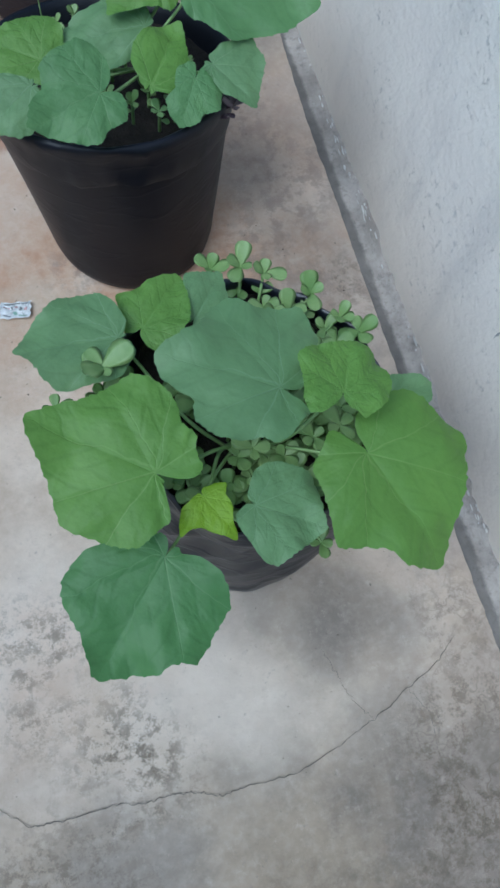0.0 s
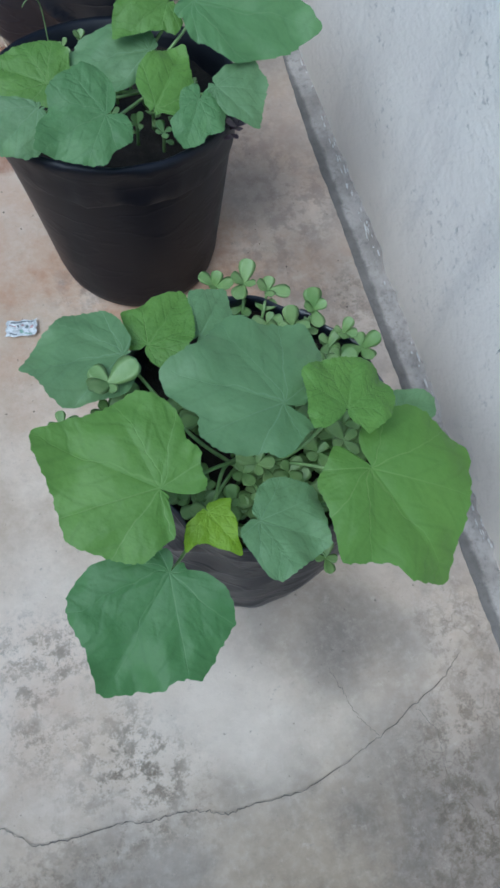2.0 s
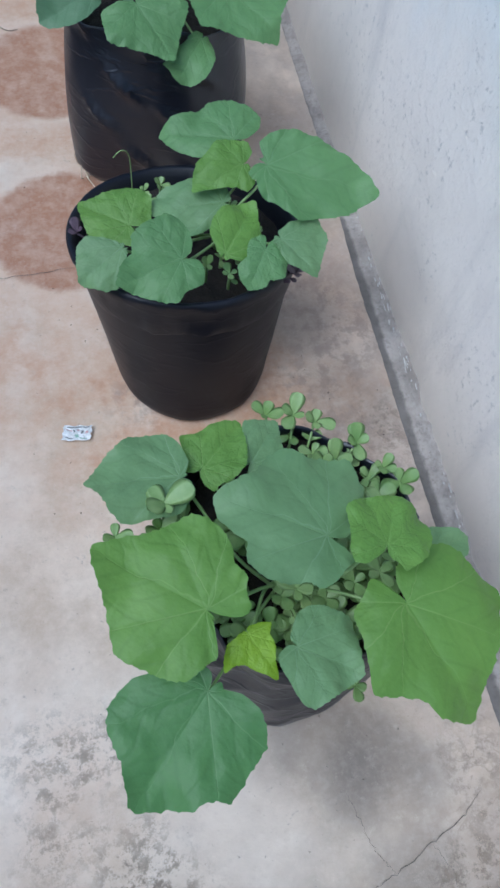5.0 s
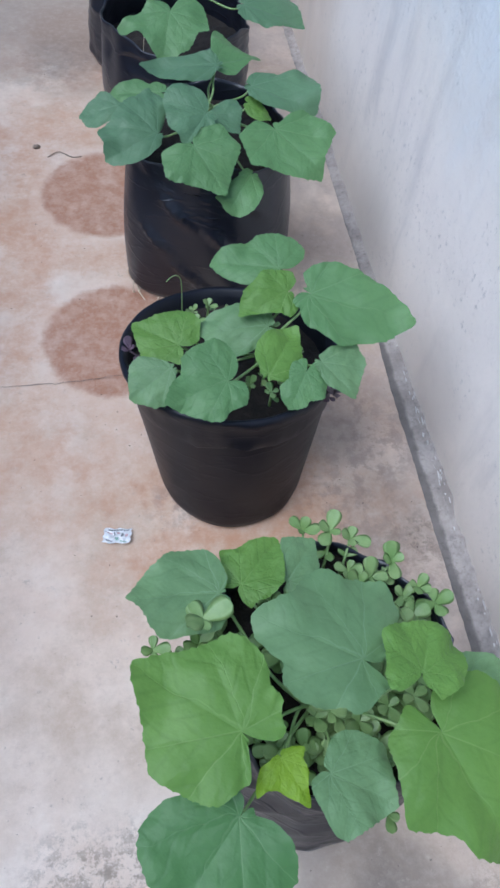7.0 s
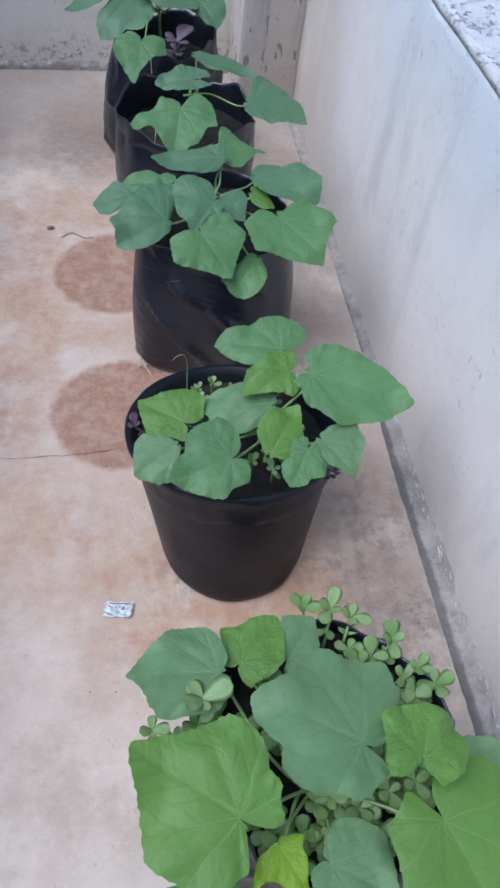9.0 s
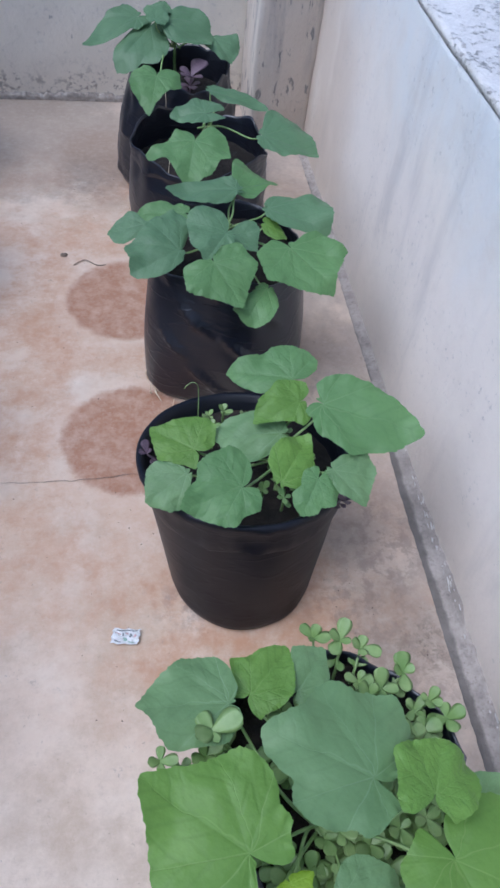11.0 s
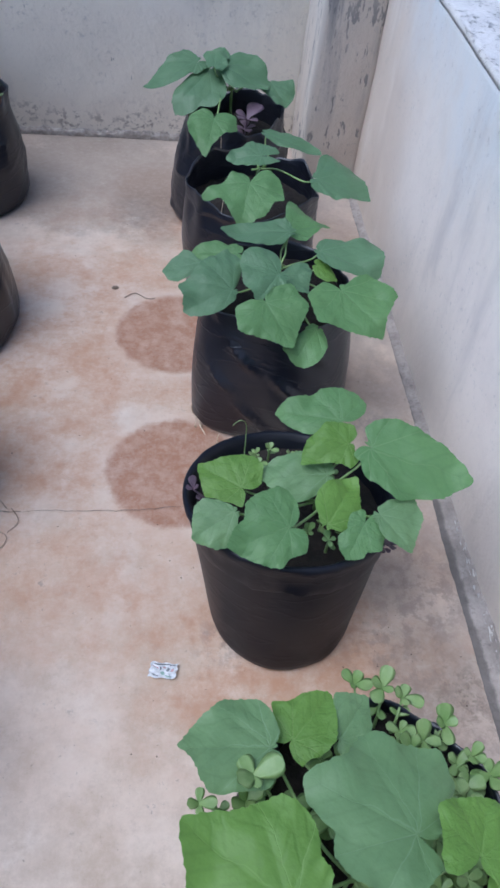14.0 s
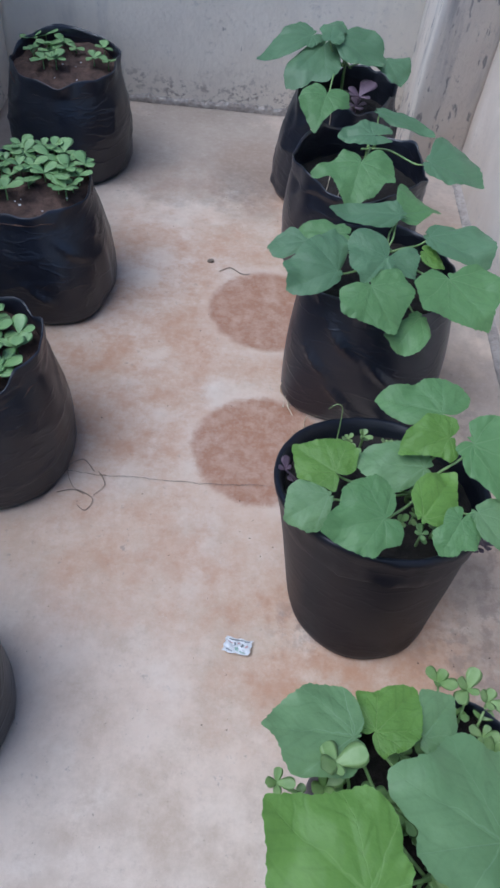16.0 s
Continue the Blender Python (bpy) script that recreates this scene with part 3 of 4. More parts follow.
# containers
def grow_bag(x, y, base, rim, height, soil, lean=(0, 0), seed=0, label="", squash=1.0, turn=0.0, slump=0.012, flare=0.0, tip=0.0, square=0.0, creases=(), calm=1.0, earth_mat=None):
    """A black polythene bag: creased skin, a limp rim with an inside, and earth."""
    bag = empty("grow_bag", x, y)
    shift = Vector((seed * 3.7, seed * 1.3, 0))

    def fold(a, z, r):
        if r < 0.06:
            return 0.0
        p = Vector((math.cos(a), math.sin(a), 0))
        v = calm * 0.007 * noise.noise(p * 1.6 + shift + Vector((0, 0, z * 5)))
        v += calm * 0.006 * noise.noise(p * 4.2 + shift + Vector((0, 0, z * 13)))
        # slanting pulls in the film
        ridge = noise.noise(Vector((a * 0.9 + z * 4, z * 11 - a * 1.3, seed)))
        v += calm * 0.012 * max(0.0, 1 - abs(ridge) * 6) * (0.4 + noise.noise(Vector((a, z * 6, seed + 7))))
        corner = (abs(math.cos(a)) ** 3.5 + abs(math.sin(a)) ** 3.5) ** (-1 / 3.5) - 1
        v += square * r * corner * (1 - 0.95 * z / height)
        for turned, at in creases:
            u = a - radians(turned)
            v += 0.014 * math.exp(-(((z - at + 0.16 * u) / 0.009) ** 2) - (u / 0.17) ** 2)
        top = max(0.0, (z - soil) / max(height - soil, 0.01))
        v += 0.014 * top * noise.noise(p * 2.6 + shift * 2)
        return v

    prof = [(0.0001, 0.004), (base * 0.8, 0.002), (base * 0.95, 0.004), (base, 0.02)]
    for n in range(1, 57):
        t = n / 56
        bulge = 0.012 * math.sin(math.pi * min(1, t * 1.15))
        prof.append((base + (rim - base) * t + bulge + flare * t**6, 0.02 + (height - 0.02) * t))
    prof += [(rim + flare - 0.0025, height + 0.001), (rim + flare - 0.005, height - 0.006)]
    for n in range(1, 7):
        t = n / 6
        prof.append((rim + flare * (1 - t) - 0.006, height - (height - soil + 0.03) * t))
    bm = lathe(prof, (x, y, 0), lean, squash, turn, fold)
    # the rim rises and sags in soft points
    for v in bm.verts:
        t = max(0.0, (v.co.z - soil) / max(height - soil, 0.01))
        a = math.atan2(v.co.y - y, v.co.x - x)
        p = Vector((math.cos(a), math.sin(a), seed))
        v.co.z += min(1, t) * slump * (2.2 * noise.noise(p * 1.9) + 0.5 * noise.noise(p * 4))
    tip_back(bm, y + lean[1], tip, height)
    part("body", bm, BAG, bag)
    earth = mound((x + lean[0] * soil / height, y + lean[1] * soil / height, soil), rim + 0.004, 0.012, 0.008, seed, squash)
    tip_back(earth, y + lean[1], tip, height)
    part("soil", earth, earth_mat or SOIL, bag, "reddish brown crumbly earth" if earth_mat else "dark moist crumbly earth")
    return tagged(bag, label, "grow bag", "black grow bags on the terrace")


def tip_back(bm, y, slope, height):
    """Raises the side towards -y (slope > 0) or lowers it, more so towards the rim."""
    for v in bm.verts:
        v.co.z -= slope * (v.co.y - y) * min(1.0, max(0.0, v.co.z / height)) ** 1.5


def plant_pot(x, y):
    """A tapered pot with a bag liner folded over its rim."""
    pot = empty("plant_pot", x, y)
    lean, rise = (-0.008, 0.08), 0.27
    prof = [(0.0001, 0.006), (0.12, 0.002), (0.135, 0.004), (0.144, 0.011), (0.148, 0.024)]
    for n in range(1, 25):
        t = n / 24
        prof.append((0.148 + 0.044 * t, 0.024 + 0.262 * t))
    prof += [(0.186, 0.289), (0.18, 0.28), (0.172, 0.21)]
    bm = lathe(prof, (x, y, 0), lean, 1.0, 0.0, lambda a, z, r: 0.002 * noise.noise((math.cos(a) * 2, math.sin(a) * 2, z * 9)))
    tip_back(bm, y + lean[1], rise, 0.29)
    part("body", bm, POT, pot)

    def crease(a, z, r):
        p = Vector((math.cos(a), math.sin(a), 0.3))
        front = math.exp(-(((a - 4.55) / 0.5) ** 2))
        pull = max(0, 1 - abs(noise.noise(Vector((a * 4, z * 22 + a, 5)))) * 5)
        return 0.001 * noise.noise(p * 5) + (0.0008 + 0.004 * front) * pull

    # the polythene clings to the outside and is turned in over the rim
    skirt = [(0.1835, 0.232), (0.1848, 0.235), (0.1872, 0.248), (0.19, 0.263), (0.194, 0.278), (0.1975, 0.287), (0.197, 0.294), (0.193, 0.298), (0.186, 0.294), (0.18, 0.275), (0.173, 0.22)]
    bm = lathe(skirt, (x, y, 0), lean, 1.0, 0.0, crease)
    bm.faces.ensure_lookup_table()
    bmesh.ops.delete(bm, geom=[f for f in bm.faces if len(f.verts) > 4], context="FACES")
    for v in bm.verts:
        a = math.atan2(v.co.y - y - lean[1], v.co.x - x)
        if v.co.z < 0.241:
            v.co.z += 0.008 * noise.noise((math.cos(a) * 3, math.sin(a) * 3, 4)) + 0.003 * noise.noise((math.cos(a) * 9, math.sin(a) * 9, 1))
        elif v.co.z > 0.28:
            v.co.z += 0.004 * noise.noise((math.cos(a) * 2, math.sin(a) * 2, 9))
    tip_back(bm, y + lean[1], rise, 0.29)
    part("liner", bm, POT, pot, "black polythene liner turned over the rim")
    bm = mound((x - 0.008, y + 0.076, 0.25), 0.176, 0.012, 0.008, 5)
    tip_back(bm, y + 0.062, 0.22, 0.31)
    part("soil", bm, SOIL, pot, "dark moist crumbly earth")
    return tagged(pot, "tapered black plastic pot with a polythene liner folded over its rim", "plant pot")


grow_bag(-0.39, 0.633, 0.186, 0.178, 0.285, 0.245, (0.015, 0.04), 1, "black grow bag crowded with cucumber leaves and purslane", slump=0.008)
plant_pot(-0.437, 1.152)
grow_bag(-0.402, 1.782, 0.187, 0.171, 0.34, 0.29, (-0.015, 0.03), 3, "creased black grow bag with drooping cucumber leaves over its rim", 1.0, radians(-15), square=1.4, creases=((256, 0.245), (262, 0.1), (288, 0.185), (276, 0.05), (306, 0.27), (314, 0.12), (244, 0.17), (298, 0.06)), calm=0.1)
grow_bag(-0.44, 2.27, 0.182, 0.18, 0.33, 0.25, (0.0, 0.0), 4, "black grow bag with a torn slanting rim and tall cucumber leaves", slump=0.02, calm=0.6)
grow_bag(-0.475, 2.68, 0.19, 0.15, 0.34, 0.26, (0.01, 0.0), 5, "black grow bag near the end wall with spreading cucumber leaves", slump=0.02)
grow_bag(-1.335, 2.705, 0.192, 0.166, 0.318, 0.282, (0.0, 0.03), 6, "black grow bag of bare earth with a few seedlings", slump=0.009, tip=-0.1, calm=0.45, earth_mat=RED_SOIL)
grow_bag(-1.27, 2.045, 0.182, 0.152, 0.295, 0.278, (-0.018, 0.03), 7, "black grow bag thick with young green seedlings", turn=radians(-6), slump=0.008, tip=-0.06, square=0.7, creases=((318, 0.2), (285, 0.1)), calm=0.45, earth_mat=RED_SOIL)
grow_bag(-1.262, 1.45, 0.187, 0.165, 0.3, 0.255, (-0.025, 0.03), 8, "black grow bag with a pointed rim and sparse seedlings", slump=0.018, calm=0.45, earth_mat=RED_SOIL)
grow_bag(-1.25, 0.85, 0.188, 0.16, 0.3, 0.27, (-0.02, 0.0), 9, "black grow bag standing close beside the others", slump=0.01, calm=0.45, earth_mat=RED_SOIL)


# plants
def blade(length, lobes, seed, droop=0.1, soft=4.0, rings=16, sides=264):
    """A palmate cucumber blade in its own plane: stalk joint at the origin, tip along +x. The lobes, each a turn from the tip
    and a reach in blade lengths, are joined by slightly rounded edges."""
    rng = random.Random(seed)
    first, last = lobes[0], lobes[-1]
    lobes = [(a, r * 1.015) for a, r in lobes]
    marks = ([(-176, max(0.12, 0.4 * first[1]))] if first[0] > -165 else []) + list(lobes) + ([(176, max(0.12, 0.4 * last[1]))] if last[0] < 165 else [])

    def straight(a):
        for (a0, r0), (a1, r1) in zip(marks, marks[1:]):
            if a <= a1:
                wide = radians(a1 - a0)
                t = radians(max(a - a0, 0))
                if wide < 1.9:
                    chord = r0 * r1 * math.sin(wide) / max(r0 * math.sin(t) + r1 * math.sin(wide - t), 1e-3)
                    bow = 0.18 if soft < 5 else 0.45
                    return (1 - bow) * chord + bow * (r0 + (r1 - r0) * t / wide)
                return r0 + (r1 - r0) * t / wide
        return marks[-1][1]

    def radius(a):
        return sum(w * straight(min(max(a + d, -176), 176)) for d, w in ((-soft * 0.7, 0.12), (-soft * 0.35, 0.22), (0, 0.32), (soft * 0.35, 0.22), (soft * 0.7, 0.12))) + 0.012 * math.sin(radians(a) * 7 + seed)

    bm = bmesh.new()
    uv = bm.loops.layers.uv.new("UVMap")
    ribs = [0, 38, -38, 78, -78, 122, -122]
    phase, crimp = rng.uniform(0, 6), rng.uniform(0.06, 0.2)
    flat = {}
    spokes = []
    mid = bm.verts.new((0, 0, 0))
    flat[mid] = (0.5, 0.5)
    for k in range(sides + 1):
        a = -176 + 352 * k / sides
        teeth = 0.008 * math.sin(a * 0.9 + phase) * math.sin(a * 0.37) + 0.02 * (((a * 0.13 + phase + 0.6 * math.sin(a * 0.05 + phase)) % 1) ** 2 - 0.4)
        edge = radius(a) * (1 + teeth) * (1 - 0.8 * math.exp(-(((180 - abs(a)) / 12) ** 2)))
        near = min(abs(a - r) for r in ribs)
        spoke = []
        for i in range(1, rings + 1):
            t = i / rings
            r = edge * t
            x, y = r * math.cos(radians(a)), r * math.sin(radians(a))
            puff = math.sin(min(1, near / 17) * 1.57)
            z = 0.03 * puff * r * (1 - 0.5 * t) - droop * r * r - 0.05 * t**3 * edge * droop * 4
            z += 0.025 * r * math.sin(radians(a) * 4 + phase) * t + 0.17 * r * t * noise.noise((x * 2.4 + seed, y * 2.4, 0))
            z += 0.02 * t * noise.noise((x * 7, y * 7, seed)) + 0.03 * t**5 * math.sin(a * 0.21 + 2 * phase) * noise.noise((a * 0.03, seed, 0))
            z += crimp * abs(y) * (1 - 0.6 * t)
            v = bm.verts.new((x * length, y * length, z * length))
            flat[v] = (0.5 + 0.45 * x, 0.5 + 0.45 * y)
            spoke.append(v)
        spokes.append(spoke)
    for a, b in zip(spokes, spokes[1:]):
        bm.faces.new((mid, a[0], b[0]))
        for i in range(rings - 1):
            bm.faces.new((a[i], a[i + 1], b[i + 1], b[i]))
    for face in bm.faces:
        for loop in face.loops:
            loop[uv].uv = flat[loop.vert]
    return bm


COUNT = {}


def leaf(plant, place, length, heading, pitch, roll, lobes, tone, soft=8.0):
    """A leaf of a plant on its stalk: the joint's place, the blade's length and the way it points, leans and rolls."""
    seed = COUNT["leaf"] = COUNT.get("leaf", 0) + 1
    rng = random.Random(seed)
    bm = blade(length, lobes, seed, rng.uniform(0.05, 0.14), soft)
    turn = Matrix.Translation(place) @ Matrix.Rotation(radians(heading), 4, "Z") @ Matrix.Rotation(radians(-pitch), 4, "Y") @ Matrix.Rotation(radians(roll), 4, "X")
    bm.transform(turn)
    ob = part("leaf", bm, tone, plant, {"bright_green": "fresh bright green leaf", "yellow_green": "young yellow-green leaf"}.get(tone.name.split("_", 2)[-1], ""))
    # the stalk comes up from the crown of the plant and meets the blade from below
    root = Vector(plant.location) + Vector((rng.uniform(-0.02, 0.02), rng.uniform(-0.02, 0.02), plant["crown"]))
    joint = Vector(place) - Vector((0, 0, 0.001))
    low = root.lerp(joint, 0.35) + Vector((rng.uniform(-0.012, 0.012), rng.uniform(-0.012, 0.012), 0.006))
    high = root.lerp(joint, 0.82) + Vector((0, 0, -0.012))
    stalk = part("leaf_stalk", tube((root, low, high, joint), 0.0027, 0.0019), STALK, ob)
    return ob


def cucumber_plant(x, y, soil, crown, label):
    plant = empty("cucumber_plant", x, y, soil)
    plant["crown"] = crown
    bm = tube(((x + 0.01, y + 0.015, soil - 0.01), (x, y + 0.005, soil + crown * 0.5), (x, y, soil + crown + 0.015)), 0.0055, 0.004)
    part("stem", bm, STALK, plant)
    return tagged(plant, label, "cucumber plant", "cucumber plants in the row of containers")


def oval(length, width, thick, bm, m, shape=(0.12, 0.3, 0.68, 0.96, 0.97, 0.66, 0.2)):
    """A small fleshy spoon-shaped leaf added to bm: joint at the origin, tip along +x."""
    rows = []
    for i in range(7):
        t = (0, 0.2, 0.42, 0.62, 0.8, 0.93, 1.0)[i]
        w = width * shape[i]
        row = []
        for s in (-1, -0.5, 0, 0.5, 1):
            z = 0.1 * length * math.sin(t * 2.2) - 0.08 * length * t * t + 0.1 * width * s * s
            row.append(bm.verts.new(m @ Vector((length * t, w * s, z))))
        under = [bm.verts.new(m @ Vector((length * t, w * s * 0.9, 0.1 * length * math.sin(t * 2.2) - 0.08 * length * t * t + 0.1 * width * s * s - thick * (1 - 0.8 * abs(s))))) for s in (-0.5, 0.5)]
        rows.append((row, under))
    for (a, ua), (b, ub) in zip(rows, rows[1:]):
        for k in range(4):
            bm.faces.new((a[k], b[k], b[k + 1], a[k + 1]))
        bm.faces.new((a[0], ua[0], ub[0], b[0]))
        bm.faces.new((ua[0], ua[1], ub[1], ub[0]))
        bm.faces.new((ua[1], a[4], b[4], ub[1]))
    return bm


def sprig(name, x, y, z, height, size, count, seed, mat, label, category, group="", lean=(0, 0), stem_mat=None, spread=(15, 60), shape=()):
    """A small succulent shoot: a stem with pairs of spoon-shaped leaves and a rosette on top."""
    rng = random.Random(seed)
    ob = empty(name, x, y, z)
    top = Vector((x + lean[0], y + lean[1], z + height))
    part("stem", tube(((x, y, z - 0.008), (x + lean[0] * 0.3, y + lean[1] * 0.3, z + height * 0.6), top), 0.0028, 0.002, 6), stem_mat or STALK, ob)
    start = rng.uniform(0, 6.3)
    for n in range(count):
        t = 1 - 0.55 * (n // 4) / max(1, (count - 1) // 4) if count > 4 else 1.0
        p = Vector((x, y, z)).lerp(top, t)
        a = start + n * 1.571 + (n // 4) * 0.8 + rng.uniform(-0.25, 0.25)
        lift = rng.uniform(*spread) if n < 4 else rng.uniform(-5, 25)
        m = Matrix.Translation(p) @ Matrix.Rotation(a, 4, "Z") @ Matrix.Rotation(-radians(lift), 4, "Y")
        bm = bmesh.new()
        big = (1.1, 0.8, 0.95, 0.7)[n % 4] * rng.uniform(0.85, 1.1) * (1.0 if n < 4 else 0.75)
        oval(size * big, size * big * rng.uniform(0.3, 0.42), size * 0.08, bm, m, *shape)
        part("leaf", bm, mat, ob)
    return tagged(ob, label, category, group)


plant_near = cucumber_plant(-0.41, 0.62, 0.255, 0.02, "bushy cucumber plant with broad lobed green leaves in a grow bag")
plant_pot_vine = cucumber_plant(-0.4, 1.2, 0.265, 0.035, "young cucumber plant with lobed and pointed leaves in a pot")
plant_third = cucumber_plant(-0.42, 1.79, 0.3, 0.08, "cucumber plant with drooping heart-shaped leaves over a creased bag")
plant_fourth = cucumber_plant(-0.43, 2.27, 0.26, 0.1, "cucumber plant with a notched heart-shaped leaf and dark side leaves")
plant_fifth = cucumber_plant(-0.48, 2.7, 0.27, 0.12, "tall cucumber plant with drooping dark green leaves by the end wall")
# leaves of plant_near
leaf(plant_near, (-0.542, 0.489, 0.352), 0.148, -134, -7, -4, ((-141, 0.19), (-89, 0.34), (-68, 0.6), (-52, 0.74), (-41, 0.8), (-33, 0.81), (-18, 0.83), (-6, 0.93), (0, 1.0), (11, 0.9), (27, 0.86), (33, 0.78), (37, 0.78), (47, 0.82), (63, 0.67), (82, 0.64), (93, 0.54), (106, 0.42), (122, 0.26), (130, 0.15)), DEEP, soft=4.0)
leaf(plant_near, (-0.280, 0.543, 0.369), 0.166, -68, -7, -1, ((-163, 0.31), (-138, 0.34), (-113, 0.41), (-93, 0.43), (-66, 0.59), (-57, 0.69), (-40, 0.66), (-24, 0.7), (-19, 0.82), (-11, 0.87), (0, 1.0), (11, 0.88), (23, 0.82), (54, 0.78), (66, 0.83), (85, 0.66), (101, 0.61), (111, 0.6), (120, 0.53), (139, 0.38), (165, 0.26)), BRIGHT, soft=4.0)
leaf(plant_near, (-0.532, 0.574, 0.407), 0.152, 143, 7, -8, ((-169, 0.3), (-149, 0.36), (-123, 0.34), (-116, 0.39), (-95, 0.41), (-86, 0.52), (-77, 0.59), (-68, 0.65), (-55, 0.73), (-48, 0.72), (-39, 0.71), (-21, 0.74), (-9, 0.86), (0, 1.0), (8, 0.9), (20, 0.78), (32, 0.72), (44, 0.71), (53, 0.74), (61, 0.7), (74, 0.62), (93, 0.55), (103, 0.53), (116, 0.43), (134, 0.36), (150, 0.1), (167, 0.12)), BRIGHT, soft=4.0)
leaf(plant_near, (-0.534, 0.753, 0.375), 0.122, 177, 6, 3, ((-146, 0.1), (-125, 0.2), (-107, 0.31), (-93, 0.45), (-82, 0.54), (-63, 0.61), (-45, 0.74), (-34, 0.75), (-20, 0.82), (0, 1.0), (4, 0.9), (15, 0.83), (24, 0.8), (38, 0.74), (50, 0.58), (70, 0.45), (88, 0.39), (120, 0.26), (141, 0.2), (162, 0.14)), BLUE, soft=4.0)
leaf(plant_near, (-0.499, 0.770, 0.358), 0.089, 44, 2, -6, ((-136, 0.3), (-120, 0.42), (-98, 0.4), (-68, 0.55), (-52, 0.67), (-26, 0.74), (0, 1.0), (12, 0.88), (30, 0.69), (49, 0.58), (70, 0.68), (73, 0.56), (93, 0.32), (145, 0.27)), BRIGHT, soft=4.0)
leaf(plant_near, (-0.432, 0.771, 0.350), 0.076, 48, 4, 4, ((-61, 0.47), (-33, 0.65), (0, 1.0), (42, 0.82), (63, 0.24)), BLUE, soft=4.0)
leaf(plant_near, (-0.370, 0.637, 0.405), 0.146, 150, 7, 8, ((-169, 0.18), (-157, 0.2), (-132, 0.29), (-119, 0.45), (-115, 0.61), (-102, 0.73), (-94, 0.81), (-87, 0.78), (-72, 0.76), (-62, 0.73), (-54, 0.8), (-48, 0.86), (-38, 0.85), (-22, 0.81), (-10, 0.89), (0, 1.0), (10, 0.9), (19, 0.81), (26, 0.68), (38, 0.74), (53, 0.68), (69, 0.57), (85, 0.46), (98, 0.48), (112, 0.41), (138, 0.33), (157, 0.31)), BLUE, soft=4.0)
leaf(plant_near, (-0.304, 0.609, 0.424), 0.068, 63, -4, 13, ((-145, 0.28), (-129, 0.41), (-125, 0.6), (-110, 0.61), (-84, 0.82), (-66, 0.95), (-42, 1.03), (-24, 1.05), (-8, 1.06), (0, 1.0), (16, 0.93), (46, 0.92), (65, 0.99), (87, 0.77), (110, 0.72), (136, 0.76), (148, 0.61), (164, 0.22)), BRIGHT, soft=4.0)
leaf(plant_near, (-0.426, 0.519, 0.363), 0.088, -31, -5, -4, ((-154, 0.18), (-139, 0.32), (-128, 0.35), (-98, 0.43), (-77, 0.57), (-65, 0.73), (-53, 0.82), (-36, 0.81), (-16, 0.86), (0, 1.0), (12, 0.92), (32, 0.91), (46, 0.92), (59, 0.82), (75, 0.71), (93, 0.57), (110, 0.45), (121, 0.31), (153, 0.15)), BLUE, soft=4.0)
leaf(plant_near, (-0.483, 0.543, 0.366), 0.065, -65, -2, 2, ((-112, 0.23), (-102, 0.44), (-83, 0.61), (-68, 0.82), (-61, 0.6), (-43, 0.55), (-14, 0.72), (0, 1.0), (13, 0.65), (33, 0.52), (57, 0.4), (82, 0.47), (105, 0.3)), YELLOW, soft=4.0)
leaf(plant_near, (-0.204, 0.613, 0.321), 0.057, 12, 4, 6, ((-67, 0.5), (-26, 0.83), (0, 1.0), (20, 0.83), (67, 0.6)), BLUE, soft=4.0)
# leaves of the potted plant
leaf(plant_pot_vine, (-0.542, 1.206, 0.342), 0.091, 146, 4, -14, ((-160, 0.25), (-135, 0.41), (-104, 0.65), (-82, 0.71), (-61, 0.76), (-33, 0.73), (-11, 0.85), (0, 1.0), (19, 0.78), (45, 0.71), (60, 0.51), (100, 0.37), (129, 0.4), (152, 0.21)), BRIGHT, soft=4.0)
leaf(plant_pot_vine, (-0.560, 1.125, 0.382), 0.080, -152, -14, -14, ((-90, 0.2), (-71, 0.43), (-60, 0.7), (-43, 0.81), (-19, 0.89), (0, 1.0), (16, 0.89), (32, 0.86), (46, 0.74), (57, 0.56), (88, 0.17)), BLUE, soft=4.0)
leaf(plant_pot_vine, (-0.479, 1.073, 0.410), 0.101, -163, -3, -18, ((-147, 0.29), (-130, 0.46), (-111, 0.62), (-97, 0.7), (-69, 0.73), (-50, 0.76), (-32, 0.7), (-18, 0.85), (0, 1.0), (13, 0.82), (26, 0.76), (62, 0.63), (70, 0.49), (107, 0.45), (131, 0.37), (157, 0.25)), MID, soft=4.0)
leaf(plant_pot_vine, (-0.389, 1.216, 0.363), 0.112, 178, 0, -15, ((-132, 0.19), (-88, 0.35), (-57, 0.52), (-42, 0.62), (-23, 0.89), (-7, 1.0), (0, 1.0), (12, 0.92), (19, 0.73), (44, 0.67), (58, 0.39), (97, 0.19)), BLUE, soft=4.0)
leaf(plant_pot_vine, (-0.358, 1.308, 0.404), 0.120, 165, 0, -15, ((-146, 0.43), (-132, 0.52), (-104, 0.57), (-82, 0.62), (-54, 0.63), (-33, 0.62), (-14, 0.87), (0, 1.0), (15, 0.85), (21, 0.7), (36, 0.52), (81, 0.16)), MID, soft=4.0)
